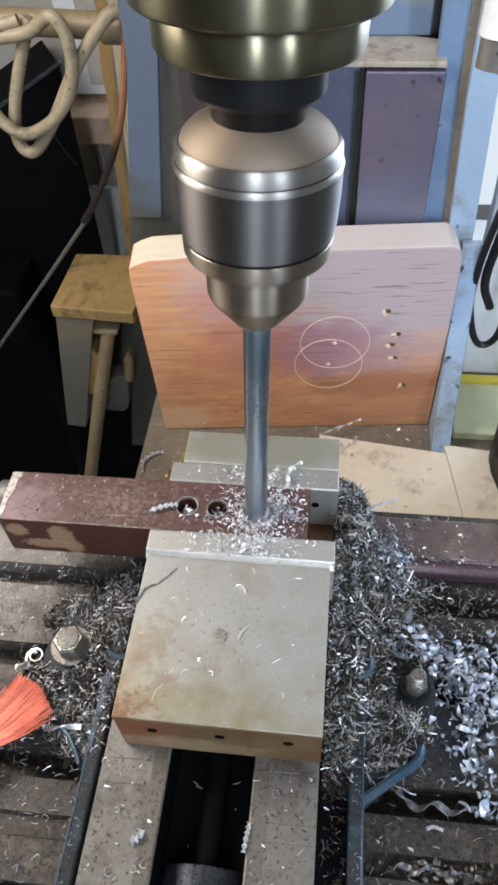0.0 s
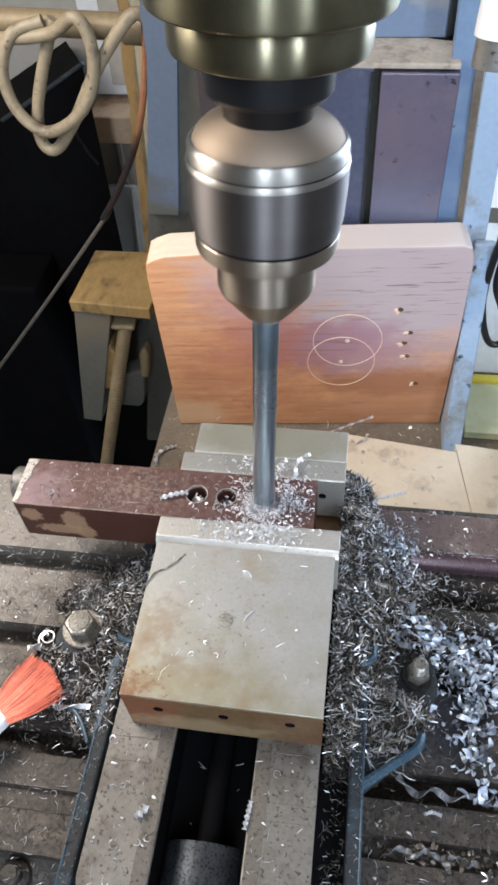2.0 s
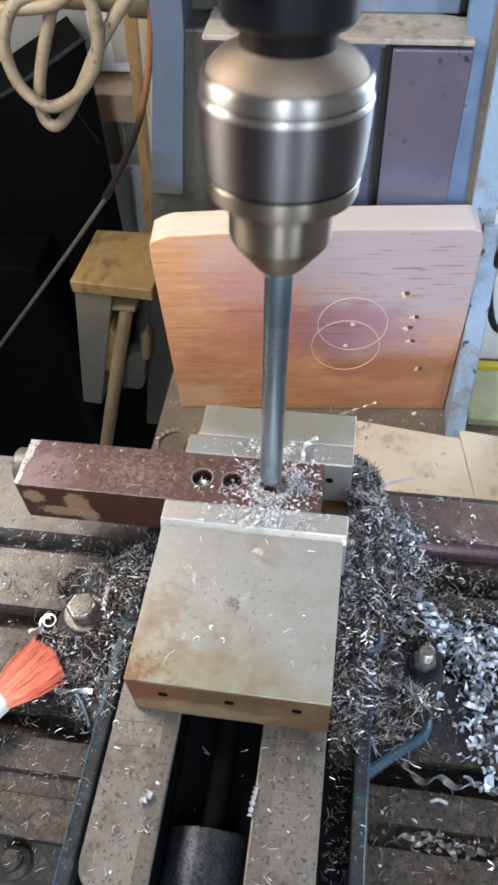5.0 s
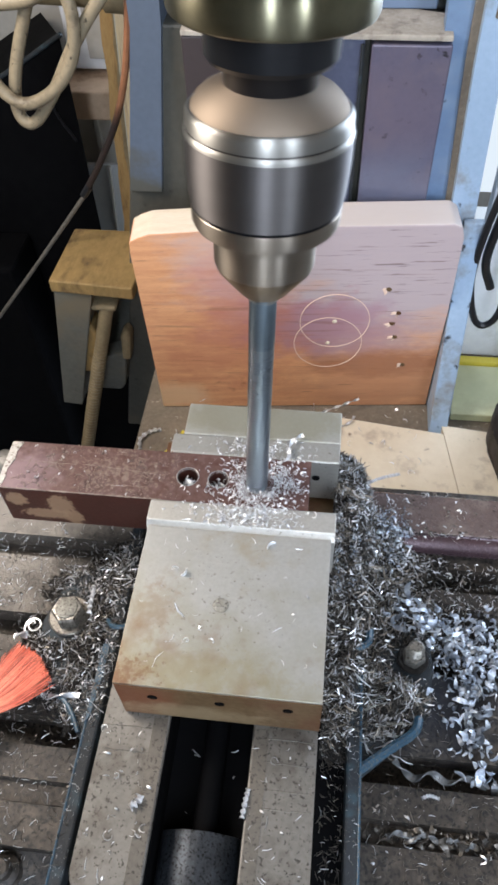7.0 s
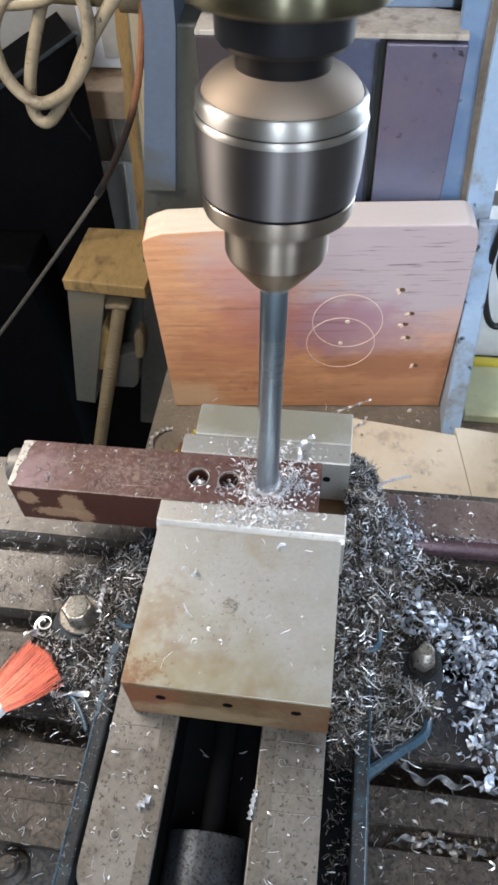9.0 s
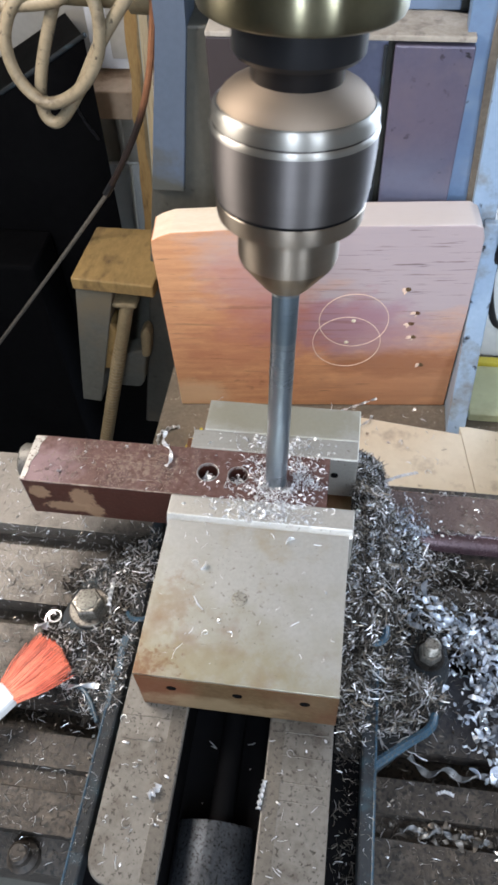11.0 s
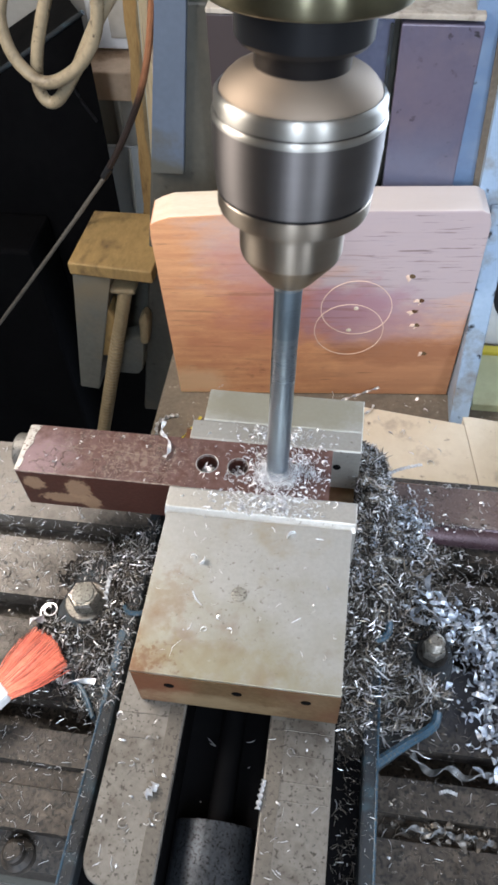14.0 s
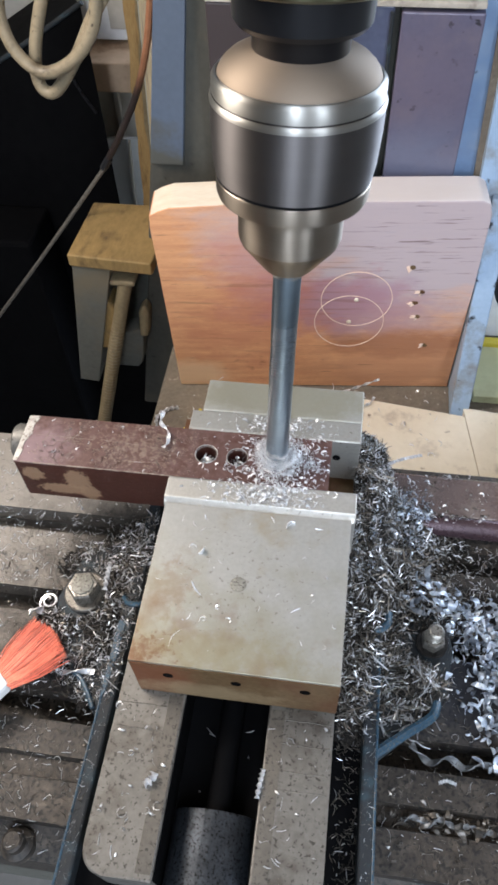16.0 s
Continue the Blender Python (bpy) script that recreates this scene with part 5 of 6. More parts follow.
def build_piles():
    for name, x0, x1, y0, y1 in (("swarf_pile", 0.0424, 0.135, -0.150, 0.060), ("swarf_pile", -0.125, -0.0432, -0.105, 0.012)):
        step = 0.0011
        nx, ny = int((x1 - x0) / step), int((y1 - y0) / step)
        V, F, idx = [], [], {}
        for i in range(nx + 1):
            for j in range(ny + 1):
                x, y = x0 + i * step, y0 + j * step
                h = pile(x, y)
                if h > 0.0016:
                    idx[i, j] = len(V)
                    V.append((x + 0.0004 * noise.noise((i * 3.1, j * 2.7, 0)), y, TOP + h - 0.0010 + 0.0007 * noise.noise((i * 1.7, j * 1.3, 5))))
        for i, j in idx:
            q = [(i, j), (i + 1, j), (i + 1, j + 1), (i, j + 1)]
            if all(k in idx for k in q):
                F.append([idx[k] for k in q])
        ob = mesh_stuff(name, V, F, M_GRIT)
        tagged(ob, "heap of dark fine steel grit beside the vise", "metal swarf", kind="stuff")
    dark, bright, blue, tan = Heap(11), Heap(12), Heap(13), Heap(14)
    rng = random.Random(21)

    def scatter(count, x0, x1, y0, y1, p_bright, kind="needle", keep=0.0, size=1.0, edge=0.0):
        made = tries = 0
        while made < count and tries < count * 30:
            tries += 1
            x, y = rng.uniform(x0, x1), rng.uniform(y0, y1)
            if math.hypot(x - 0.0835, y + 0.0435) < 0.0085 or math.hypot(x + 0.0865, y + 0.037) < 0.0125:
                continue
            h = pile(x, y)
            if h < 0.0022 and rng.random() > keep:
                continue
            z = max(TOP + h - 0.0006, under(x, y))
            (bright if rng.random() < p_bright else dark).drop(kind, x, y, z, 0.45 if h > 0.0022 else 0.12, size)
            made += 1
    scatter(2900, 0.0428, 0.112, -0.075, 0.060, 0.14, size=1.15)
    scatter(1200, 0.0428, 0.100, -0.085, 0.055, 0.15, size=1.6)
    scatter(330, 0.0428, 0.0540, -0.150, -0.060, 0.12, keep=1.0, size=0.9)
    scatter(150, 0.062, 0.086, -0.090, -0.050, 0.6, keep=0.3, size=2.0)
    scatter(900, 0.0428, 0.072, -0.010, 0.060, 0.40, size=0.7)
    scatter(900, 0.0428, 0.056, -0.095, 0.055, 0.25, size=1.1)
    scatter(600, 0.0428, 0.095, -0.085, 0.050, 0.35, size=1.5)
    scatter(150, 0.0428, 0.092, -0.085, 0.030, 0.5, size=2.2)
    scatter(700, 0.0428, 0.100, -0.085, 0.055, 0.45, "curl", size=0.75)
    scatter(1900, -0.122, -0.0435, -0.100, 0.010, 0.30, size=1.1)
    scatter(350, -0.100, -0.0435, -0.090, 0.008, 0.6, size=1.6)
    scatter(750, -0.118, -0.0440, -0.095, 0.010, 0.35, "curl", size=0.75)
    # loose bits over the bare table
    scatter(420, 0.082, 0.135, -0.012, 0.017, 0.55, keep=1.0, size=0.8)
    scatter(2300, -0.20, -0.060, -0.150, 0.060, 0.38, keep=1.0, size=0.85)
    scatter(700, -0.20, -0.055, -0.045, 0.012, 0.6, keep=1.0, size=0.8)
    scatter(170, -0.20, -0.060, -0.150, 0.040, 0.25, "curl", keep=1.0, size=0.8)
    scatter(900, 0.062, 0.20, -0.150, 0.018, 0.2, keep=1.0, size=0.8)
    scatter(130, 0.064, 0.16, -0.140, 0.018, 0.25, "curl", keep=1.0, size=0.9)
    # crumbs of grit and slivers all over the table and the vise base
    for k in range(6000):
        x, y = rng.choice((rng.uniform(-0.20, -0.052), rng.uniform(0.045, 0.18))), rng.uniform(-0.150, 0.018 if k % 3 else 0.055)
        if pile(x, y) > 0.0022 or noise.noise((x * 45, y * 45, 1.0)) < -0.12 or (x > 0.0 and y > 0.017):
            continue
        (bright if rng.random() < 0.28 else dark).drop("needle", x, y, under(x, y), 0.2, rng.uniform(0.2, 0.5))
    for k in range(1700):
        x, y = rng.choice((rng.uniform(-0.049, -0.023), rng.uniform(0.0145, 0.0405))), rng.uniform(-0.155, -0.089)
        if noise.noise((x * 130, y * 130, 9.0)) < 0.12 + 0.25 * rng.random():
            continue
        dark.drop("needle", x, y, BED + 0.0001, 0.12, rng.uniform(0.15, 0.4))
    for k in range(260):
        x = 0.064 + abs(rng.gauss(0, 0.03))
        y = rng.choice((rng.gauss(0.0262, 0.0012), rng.uniform(0.022, 0.049)))
        (bright if rng.random() < 0.5 else dark).drop(rng.choice(("needle", "curl")), x, y, TOP + 0.0125 + max(0, y - 0.027) * 0.11, 0.15, 0.8)
    for k in range(240):
        x, y = rng.uniform(0.045, 0.092), rng.uniform(-0.088, 0.030)
        h = pile(x, y)
        if h > 0.004 and math.hypot(x - 0.0835, y + 0.0435) > 0.009:
            tan.drop("needle", x, y, TOP + h - 0.0002, 0.35, rng.uniform(1.3, 2.4))
    # fine blued chips on the ridge, over the end of the bar stock
    for k in range(520):
        x, y = rng.gauss(0.073, 0.006), rng.gauss(0.020, 0.010)
        z = max(TOP + pile(x, y), TOP + 0.0150 if 0.020 < y < 0.050 else TOP)
        blue.drop(rng.choice(("curl", "needle", "flake")), x, y, z, 0.5, rng.uniform(0.3, 0.6))
    # fine bright dust along the ridge beside the jaws
    for k in range(420):
        x, y = rng.uniform(0.0445, 0.0565), rng.uniform(-0.020, 0.056)
        blue.drop(rng.choice(("curl", "needle")), x, y, TOP + pile(x, y), 0.45, rng.uniform(0.25, 0.6))
    # broad blued curls in a bow round the clamping bolt, open towards the vise
    bow = glide([(0.079, -0.021, 0), (0.090, -0.022, 0), (0.101, -0.024, 0), (0.108, -0.036, 0), (0.114, -0.048, 0), (0.112, -0.060, 0), (0.110, -0.072, 0), (0.115, -0.091, 0)], 12)
    for k in range(300):
        p = rng.choice(bow)
        d = 0.0035 if p.y < -0.05 else 0.0058
        x, y = p.x + rng.gauss(0.0, d), p.y + rng.gauss(0.0, d)
        if math.hypot(x - 0.0835, y + 0.0435) < 0.0095 or y < -0.094 or y > -0.010:
            continue
        blue.drop("flake", x, y, max(TOP + pile(x, y), TOP) + rng.random() ** 2 * 0.004, 0.7, rng.uniform(0.5, 1.2))
    for k in range(150):
        x, y = rng.gauss(0.103, 0.009), rng.gauss(-0.040, 0.011)
        if math.hypot(x - 0.0835, y + 0.0435) > 0.0105 and y < -0.018:
            blue.drop("flake", x, y, TOP + pile(x, y) + rng.random() ** 2 * 0.003, 0.7, rng.uniform(0.4, 1.0))
    for k in range(110):
        x, y = rng.gauss(0.119, 0.008), rng.gauss(-0.028, 0.008)
        blue.drop("flake", x, y, TOP + pile(x, y) + rng.random() ** 2 * 0.003, 0.7, rng.uniform(0.5, 1.1))
    for k in range(70):
        x, y = 0.128 + abs(rng.gauss(0, 0.012)), rng.uniform(-0.085, -0.015)
        blue.drop("flake", x, y, TOP + pile(x, y) + rng.random() ** 2 * 0.003, 0.7, rng.uniform(0.5, 1.1))
    for k in range(9):
        blue.drop("flake", 0.108 + 0.0026 * k, -0.0915 + rng.uniform(-0.003, 0.003), TOP - 0.006 + rng.uniform(0, 0.005), 0.6, 1.5)
    # dull scrap in the shallow groove
    for k in range(110):
        dark.drop(rng.choice(("flake", "needle", "curl")), rng.uniform(0.062, 0.130), rng.gauss(-0.117, 0.002), TOP - 0.0038 + rng.random() * 0.002, 0.4, rng.uniform(0.7, 1.3))
    # specks along the tops of the base walls
    for k in range(520):
        x = rng.uniform(-0.0628, -0.0568) if k % 3 else rng.uniform(0.0543, 0.0602)
        (bright if rng.random() < 0.35 else dark).drop("needle", x, rng.uniform(-0.162, -0.05), -0.0499, 0.15, rng.uniform(0.15, 0.5))
    # crust of dust and old crumbs on the bar, scored lines through it
    crust = Heap(15)
    made = 0
    while made < 1500:
        x, y = rng.uniform(-0.1165, -0.034), rng.uniform(0.0012, 0.0275)
        if noise.noise((x * 75, y * 75, 4.0)) + 0.5 * noise.noise((x * 260, y * 260, 6.0)) < 0.02 + 0.9 * max(0.0, -0.095 - x) * 10:
            continue
        crust.drop(rng.choice(("needle", "needle", "curl")), x, y, -0.0002, 0.12, rng.uniform(0.14, 0.42))
        made += 1
    for k in range(420):
        x = rng.uniform(-0.1165, -0.042)
        crust.drop("needle", x, rng.gauss(0.0006, 0.0003), -0.0003, 0.1, rng.uniform(0.15, 0.4))
    crust.done("dust_crust", M_CRUST, "tan crumbs and dust crusted on the painted bar")
    dark.done("dark_swarf", M_NEEDLE, "dull grey steel needles heaped beside the vise")
    tan.done("long_swarf", M_SLIVER, "long straw-coloured steel needles on top of the heap")
    bright.done("bright_swarf", M_CHIP, "shiny steel slivers strewn over the table")
    blue.done("blued_swarf", M_BLUECHIP, "broad blue-white curls of steel swarf")


def build_fresh_swarf():
    h = Heap(41)
    rng = random.Random(43)
    made = 0
    while made < 1100:
        a, r = rng.uniform(0, 6.3), 0.0060 + abs(rng.gauss(0, 0.0095))
        x, y = 0.0070 + 1.15 * r * math.cos(a), 0.0128 + r * math.sin(a)
        if y < -0.0125 or y > 0.041 or x > 0.034 or any(math.hypot(x - hx, y - hy) < rr + 0.001 for hx, hy, rr in HOLES):
            continue
        if x > 0.029 and 0.0 < y < 0.0285:
            continue
        z = 0.0012 if y < 0 else 0.0
        z += max(0.0, 0.0035 * math.exp(-((r - 0.010) / 0.004) ** 2) * rng.random())
        h.drop("curl" if rng.random() < 0.5 else "needle", x, y, z, 0.5 if r < 0.015 else 0.2, rng.uniform(0.35, 0.85))
        made += 1
    for k in range(150):
        h.drop("curl" if rng.random() < 0.6 else "needle", rng.gauss(0.006, 0.013), rng.uniform(0.0290, 0.0400), 0.0003, 0.3, rng.uniform(0.4, 0.9))
    for hx, hy, rr in HOLES[:2]:
        for k in range(46):
            a, d = rng.uniform(0, 6.3), rng.uniform(0, rr - 0.0012)
            h.drop("needle" if k % 2 else "curl", hx + d * math.cos(a), hy + d * math.sin(a), -0.0095 + rng.random() * 0.006, 0.5, 0.8)
    for k in range(330):
        x, y = rng.gauss(0.001, 0.013), -0.006 + rng.uniform(-0.0055, 0.005)
        h.drop("needle" if rng.random() < 0.5 else "curl", x, y, 0.0012, 0.15, 0.75)
    for k in range(24):
        h.drop("needle" if rng.random() < 0.6 else "curl", rng.uniform(-0.115, -0.02), rng.uniform(0.001, 0.028), 0.0, 0.12, rng.uniform(0.4, 0.8))
    for k in range(60):
        x = rng.choice((rng.uniform(-0.049, -0.023), rng.uniform(0.0145, 0.0405)))
        h.drop(rng.choice(("needle", "needle", "curl")), x, rng.uniform(-0.152, -0.092), BED + 0.0002, 0.12, rng.uniform(0.5, 0.95))
    for k in range(14):
        h.drop("needle", rng.uniform(-0.020, 0.0125), rng.uniform(-0.150, -0.09), TOP + 0.007 + rng.random() * 0.006, 0.3, 0.8)
    for k in range(44):
        h.drop(rng.choice(("needle", "curl")), rng.uniform(-0.038, 0.038), -0.0145 - abs(rng.gauss(0, 0.028)) if rng.random() < 0.6 else rng.uniform(-0.085, -0.016), 0.0001, 0.1, rng.uniform(0.9, 1.4) if k % 4 == 0 else rng.uniform(0.3, 0.7))
    for k in range(120):
        h.drop(rng.choice(("needle", "curl")), rng.uniform(-0.11, 0.12), rng.uniform(0.11, 0.222), -0.1778 if rng.random() < 0.4 else -0.1870, 0.15, rng.uniform(0.8, 1.5))
    h.done("fresh_swarf", M_CHIP, "bright fresh curls of swarf round the drill and on the jaws")


def twisted_chip(name, pts, r, turns, material, label):
    """A long ribbon twisted about its length."""
    line = glide(pts, 14)
    bm = bmesh.new()
    rows = []
    for i, p in enumerate(line):
        d = (line[min(i + 1, len(line) - 1)] - line[max(i - 1, 0)]).normalized()
        s = d.cross(Vector((0, 0.02, 1))).normalized()
        u = s.cross(d)
        a = turns * 2 * math.pi * i / (len(line) - 1)
        w = (math.cos(a) * s + math.sin(a) * u) * r
        t = (-math.sin(a) * s + math.cos(a) * u) * r * 0.18
        rows.append([bm.verts.new(p + q) for q in (w + t, -w + t, -w - t, w - t)])
    for a, b in zip(rows, rows[1:]):
        for k in range(4):
            bm.faces.new((a[k], a[(k + 1) % 4], b[(k + 1) % 4], b[k]))
    bm.faces.new(rows[0]), bm.faces.new(rows[-1])
    return tagged(part(name, bm, material), label, "metal chip", "loose long chips")


def build_long_chips():
    twisted_chip("metal_chip", [(0.0545, 0.0346, -0.0272), (0.0650, 0.0400, -0.0258), (0.0755, 0.0445, -0.0265)], 0.0010, 8, M_CHIP, "long twisted bright chip sticking out of the swarf ridge")
    twisted_chip("metal_chip", [(0.0300, 0.2112, -0.1778), (0.047, 0.2205, -0.1768), (0.0635, 0.2290, -0.1757)], 0.0011, 2, M_CHIP, "straight bright chip at the foot of the plank")
    twisted_chip("metal_chip", [(0.0500, 0.1985, -0.1765), (0.0565, 0.2030, -0.1758), (0.0600, 0.2097, -0.1758)], 0.0011, 1, M_CHIP, "short bent bright chip on the plywood edge")
    twisted_chip("metal_chip", [(-0.092, 0.165, -0.186), (-0.084, 0.178, -0.1855), (-0.079, 0.190, -0.1855)], 0.0012, 1, M_YELLOW, "brassy straight chip on the machine base")
    twisted_chip("metal_chip", [(-0.112, 0.168, -0.186), (-0.113, 0.178, -0.184), (-0.106, 0.187, -0.185), (-0.098, 0.190, -0.186)], 0.0017, 3, M_CHIP, "curled bright chip on the machine base")
    twisted_chip("metal_chip", [(-0.069, 0.196, -0.186), (-0.060, 0.202, -0.181), (-0.055, 0.207, -0.178)], 0.0016, 2, M_CHIP, "bright chip leaning on the plank")
    # hair-thin sliver on the jaw top
    sliver = twisted_chip("metal_chip", [(-0.027, -0.020, 0.0004), (-0.034, -0.028, 0.0004), (-0.039, -0.031, 0.0005), (-0.0435, -0.040, 0.0004), (-0.0475, -0.043, -0.001)], 0.00045, 3, M_BOLT, "thin grey sliver lying over the jaw top")
    # clock-spring chip on the table
    pts = []
    for i in range(24):
        a = i * 0.55
        r = 0.0010 + 0.00021 * i
        pts.append((-0.1035 + r * math.cos(a), -0.0425 + r * math.sin(a), -0.057 - 0.0002 * i))
    twisted_chip("spiral_chip", pts, 0.00042, 0, M_CHIP, "white clock-spring chip on the table slot")
    for x, y in ((-0.1085, -0.0485), (-0.0985, -0.0495)):
        twisted_chip("metal_chip", [(x - 0.003, y - 0.001, -0.060), (x, y, -0.058), (x + 0.003, y + 0.0012, -0.060)], 0.0020, 0.4, M_CHIP, "short broad white chip on the table")
    twisted_chip("metal_chip", [(-0.085, -0.078, -0.056), (-0.078, -0.077, -0.0545), (-0.070, -0.076, -0.055)], 0.0013, 0.5, M_CHIP, "long flat white chip beside the brush")
    twisted_chip("ribbon_chip", [(0.0765, -0.0865, -0.066), (0.081, -0.090, -0.068), (0.086, -0.0925, -0.070), (0.093, -0.0905, -0.066), (0.100, -0.093, -0.069), (0.109, -0.091, -0.067), (0.117, -0.0935, -0.069)], 0.0016, 1.6, M_RIBBON, "long wavy ribbon of swarf in the table slot")
    twisted_chip("metal_chip", [(0.088, -0.1020, TOP + 0.0015), (0.0915, -0.1008, TOP + 0.0025), (0.0955, -0.1015, TOP + 0.0015)], 0.0009, 3, M_CHIP, "short twisted chip on the table")
    for k, (x, y) in enumerate(((0.078, -0.118), (0.090, -0.1175), (0.101, -0.1185))):
        twisted_chip("ribbon_chip", [(x - 0.005, y, TOP - 0.002), (x, y + 0.0015, TOP + 0.0005), (x + 0.005, y - 0.0005, TOP - 0.001), (x + 0.009, y + 0.001, TOP)], 0.0012, 1.4 + 0.4 * k, M_RIBBON, "dull curled ribbon of swarf in the table groove")
    # long straight slivers on the heap beside the vise
    for a, c in (((0.064, -0.065), (0.071, -0.064)), ((0.062, -0.069), (0.072, -0.066)), ((0.072, -0.074), (0.086, -0.0735)), ((0.068, -0.080), (0.070, -0.072)), ((0.075, -0.054), (0.084, -0.0575)),
                 ((0.052, -0.054), (0.062, -0.0555)), ((0.058, -0.011), (0.070, -0.016)), ((0.062, -0.003), (0.069, 0.001)), ((0.056, -0.037), (0.059, -0.029))):
        za, zc = (max(under(*p), TOP + pile(*p)) + 0.0012 for p in (a, c))
        mid = ((a[0] + c[0]) / 2, (a[1] + c[1]) / 2 + 0.0004, max((za + zc) / 2, TOP + pile((a[0] + c[0]) / 2, (a[1] + c[1]) / 2) + 0.001))
        twisted_chip("steel_sliver", [(*a, za), mid, (*c, zc)], 0.00055, 0.3, M_JAW, "long straight tan-grey sliver on the swarf heap")
    # crumpled flakes on the rails
    twisted_chip("metal_chip", [(-0.0315, -0.1250, BED + 0.001), (-0.0293, -0.1228, BED + 0.002), (-0.0288, -0.1200, BED + 0.001)], 0.0018, 1.5, M_CHIP, "crumpled bright flake on the bed rail")
    twisted_chip("metal_chip", [(0.0130, -0.124, BED + 0.001), (0.0136, -0.118, BED + 0.0015), (0.0142, -0.113, BED + 0.001)], 0.0011, 2.5, M_CHIP, "bright sliver on the edge of the bed rail")
    return sliver


def loose(name, kind, label, seed, size):
    """A single chip about its own origin, to be placed by its keys."""
    V, F = chip_mesh(kind, random.Random(seed))
    V = [tuple(c * size for c in p) for p in V]
    return tagged(mesh_stuff(name, V, F, M_CHIP), label, "metal chip", "loose chips that jump")


build_piles()
build_fresh_swarf()
SLIVER = build_long_chips()


# ---------- movement ----------
def feed(t):
    """How far the quill stands above its first height, in metres."""
    keys = [(0, 0.0), (4.2, -0.0011), (4.8, 0.008), (5.4, 0.016), (6.0, 0.012), (6.3, 0.0066), (6.55, 0.0052), (6.8, -0.001), (7.0, -0.0022), (8.7, -0.0034),
            (9.2, 0.006), (9.8, 0.014), (10.4, 0.009), (10.8, 0.0005), (11.2, -0.0018), (11.6, -0.0036), (14.5, -0.0040), (16.0, -0.0037)]
    for (a, u), (b, w) in zip(keys, keys[1:]):
        if t <= b:
            k = (t - a) / (b - a)
            return u + (w - u) * k * k * (3 - 2 * k)
    return keys[-1][1]


TWIST = twisted_chip("twisted_chip", [(-0.007, -0.003, 0), (0, 0, 0.0006), (0.006, 0.002, 0.0003)], 0.0013, 2.5, M_CHIP, "white twisted chip lying on the bar")
CURL = twisted_chip("curled_chip", [(-0.003, 0.012, 0.001), (-0.0035, 0.006, 0.0004), (0.001, 0.001, 0.0004), (0.0025, -0.005, 0.0004), (0.001, -0.009, 0.0004)], 0.0010, 1.5, M_CHIP, "long curled chip lying across the bar")
JUMPERS = [loose("jaw_chip", "flake", "small bright flake on the jaw top", 3, 1.3), loose("jaw_chip", "curl", "small bright curl on the jaw top", 4, 2.1),
           loose("jaw_chip", "needle", "small bright sliver on the jaw top", 5, 2.2), loose("jaw_chip", "curl", "small bright curl on the jaw top", 8, 2.0)]


def cling():
    """Swarf caught on the drill, which whirls round with it."""
    h = Heap(77)
    rng = random.Random(78)
    for k in range(110):
        a, r = rng.uniform(0, 6.3), rng.uniform(0.0052, 0.0082)
        h.drop("curl", r * math.cos(a), r * math.sin(a), rng.uniform(0.0, 0.0085), 0.9, rng.uniform(0.9, 1.7))
    return tagged(mesh_stuff("whirling_swarf", h.V, h.F, M_CHIP), "bright swarf whirling round with the drill at the hole", "metal swarf", kind="stuff")


WHIRL = cling()


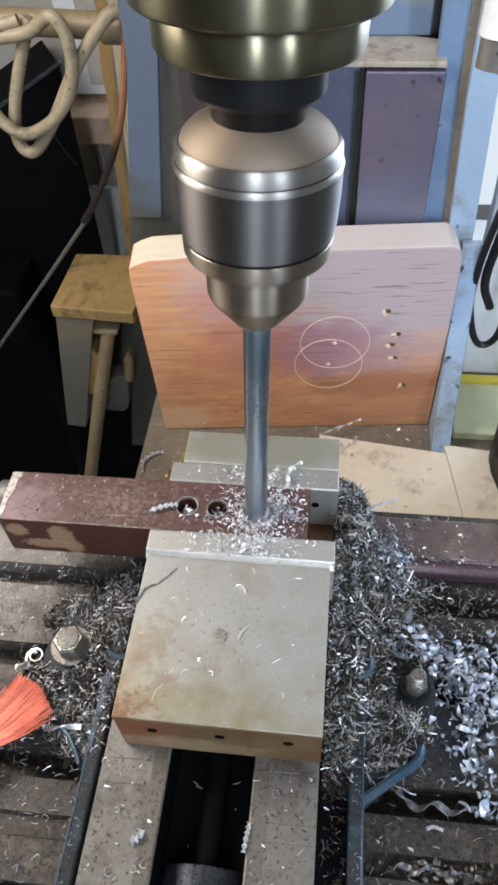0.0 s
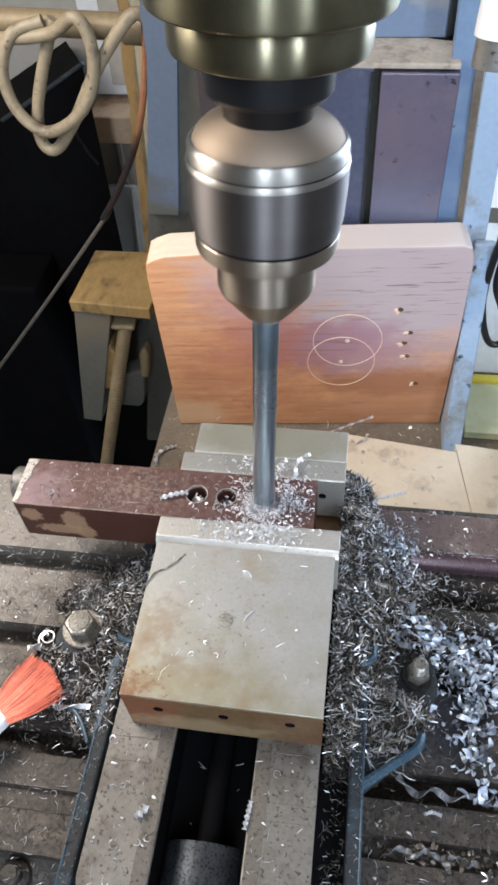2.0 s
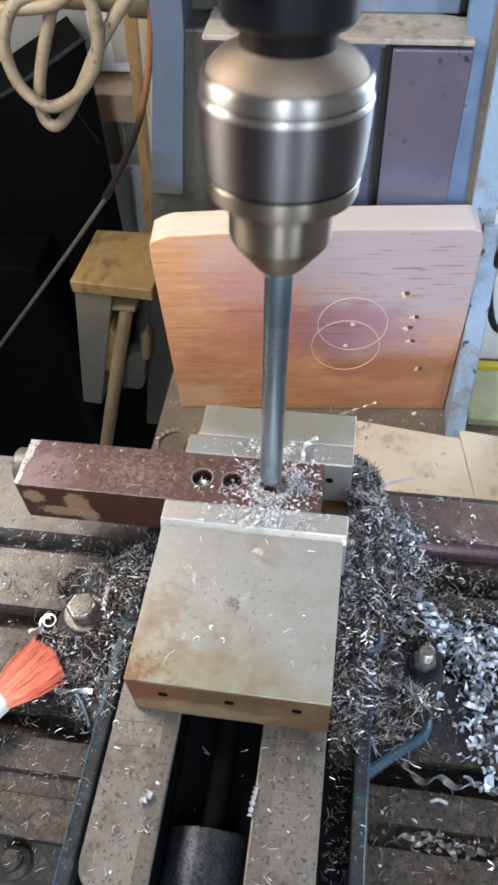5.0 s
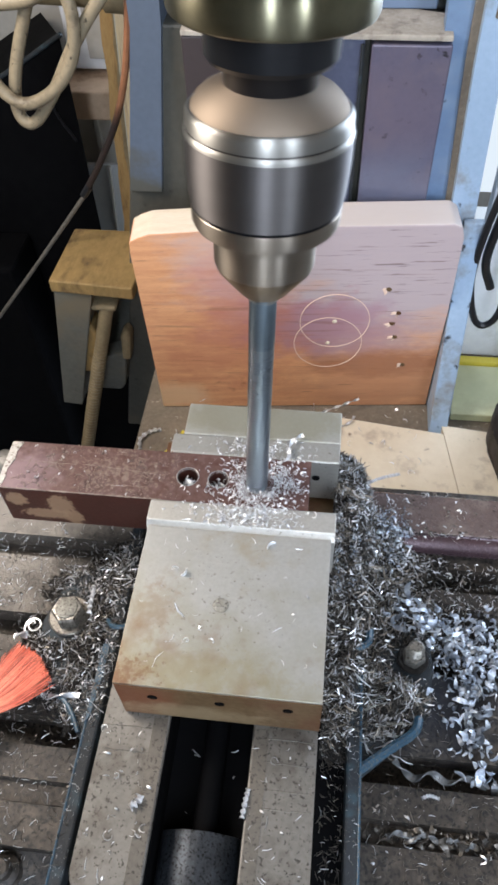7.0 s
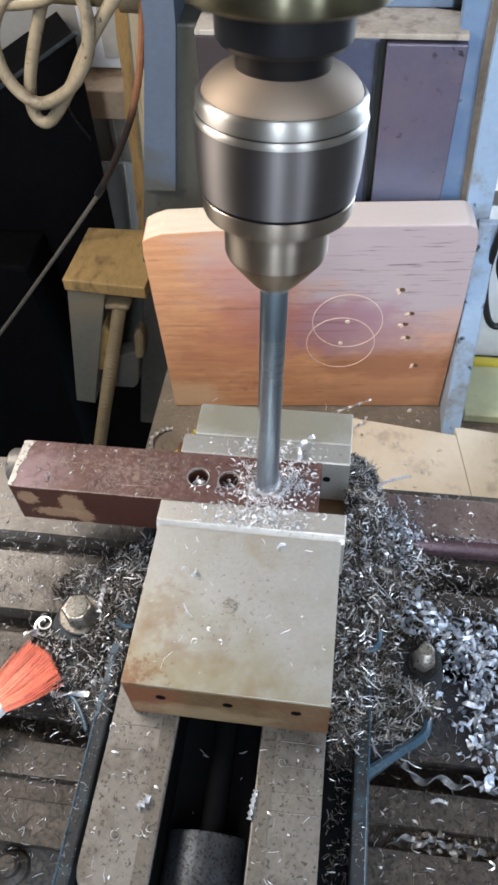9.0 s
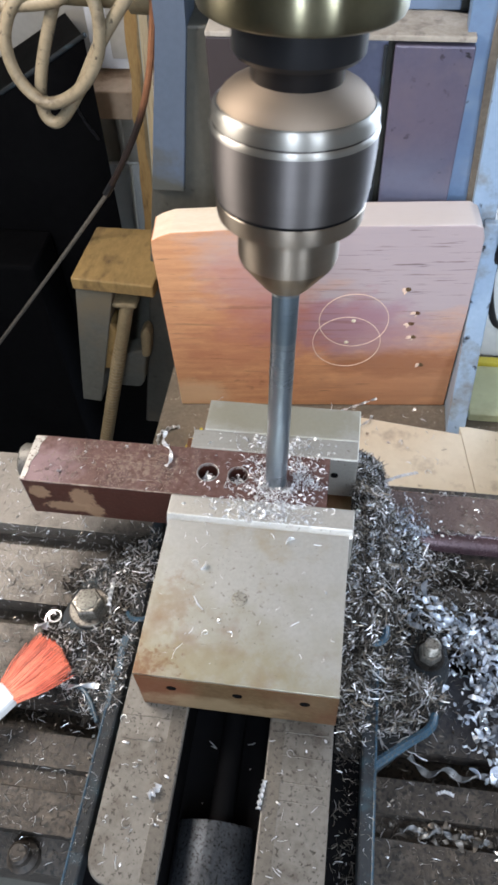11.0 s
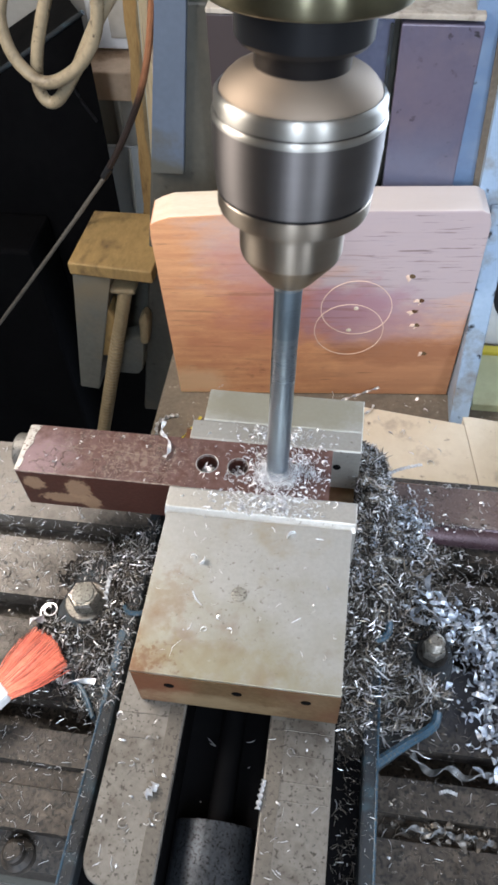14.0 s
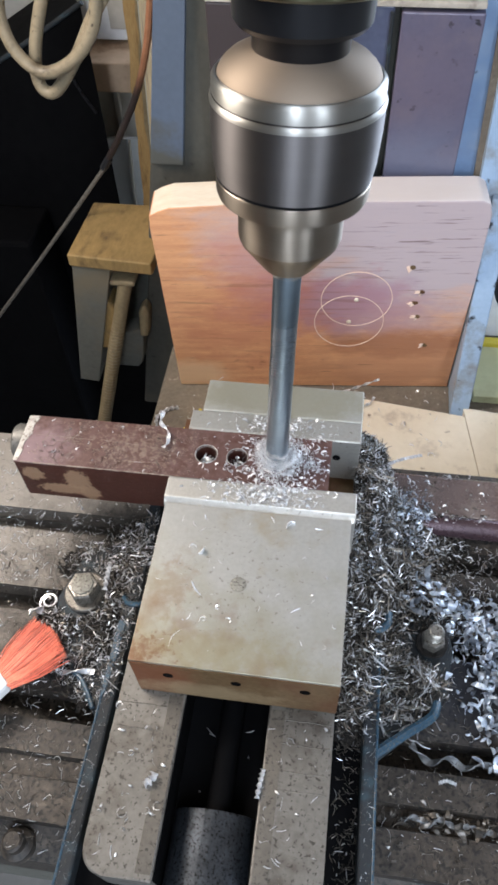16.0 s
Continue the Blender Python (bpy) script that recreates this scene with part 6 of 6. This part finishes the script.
def motions():
    rows_q, rows_c, rows_w = [], [], []
    lift = [(0, -0.0085), (2.5, -0.007), (4.2, -0.0075), (6.3, -0.010), (7.0, -0.008), (8.0, -0.0060), (8.7, -0.0065), (10.8, -0.010), (12.5, -0.0055), (13.4, -0.0045), (14.6, -0.0055), (15.6, -0.0060), (16.0, 0.0012)]
    for k in range(481):
        t = k / 30
        m = AXIS @ pose(0, 0, feed(t))
        if k % 3 == 0:
            rows_q.append((t, m))
        rows_c.append((t, m @ pose(0, 0, 0, 0, 0, -80.0 * k)))
        for (a, u), (b, w) in zip(lift, lift[1:]):
            if a <= t <= b:
                up = u + (w - u) * (t - a) / (b - a)
        rows_w.append((t, AXIS @ pose(0, 0, up, 0, 0, -80.0 * k)))
    walk(QUILL, rows_q)
    walk(CHUCK, rows_c)
    walk(DRILL, rows_c)
    walk(WHIRL, rows_w)
    # the chip by the first hole is thrown off towards the heap beside the vise
    a, c = pose(-0.0385, 0.0120, 0.0012), pose(-0.075, -0.030, -0.0495, 20, 10, 75)
    walk(TWIST, [(0, a), (3.3, a), (3.36, pose(-0.050, 0.002, 0.012, 30, 20, 40)), (3.43, c), (16, c)])
    # the curl comes off the drill in the second withdrawal
    a, c = pose(0.020, 0.035, 0.002, 0, 0, 140), pose(-0.0500, 0.0235, 0.0012)
    walk(CURL, [(0, a), (9.6, a), (9.8, pose(-0.015, 0.033, 0.02, 0, 0, 60)), (10.0, c), (16, c)])
    # the sliver on the jaw top drops onto the heap in the first withdrawal
    a, c = pose(0, 0, 0), pose(-0.033, -0.012, -0.0505)
    walk(SLIVER, [(0, a), (4.9, a), (5.0, pose(-0.020, -0.008, 0.006)), (5.15, c), (16, c)])
    places = [((0.0050, -0.0290), (0.0170, -0.0185)), ((-0.0195, -0.0430), (-0.0275, -0.0230)), ((0.0060, -0.0480), (-0.0205, -0.0545)), ((-0.004, -0.0060), (-0.0225, -0.0385))]
    for ob, (p, q), turn in zip(JUMPERS, places, (20, 110, 60, 200)):
        z0 = 0.0006 if p[1] < -0.0145 else 0.0016
        a, c = pose(*p, z0, 0, 0, turn), pose(*q, 0.0006, 0, 0, turn + 70)
        walk(ob, [(0, a), (4.9, a), (5.1, pose((p[0] + q[0]) / 2, (p[1] + q[1]) / 2, 0.008, 0, 0, turn + 35)), (5.3, c), (16, c)])


motions()
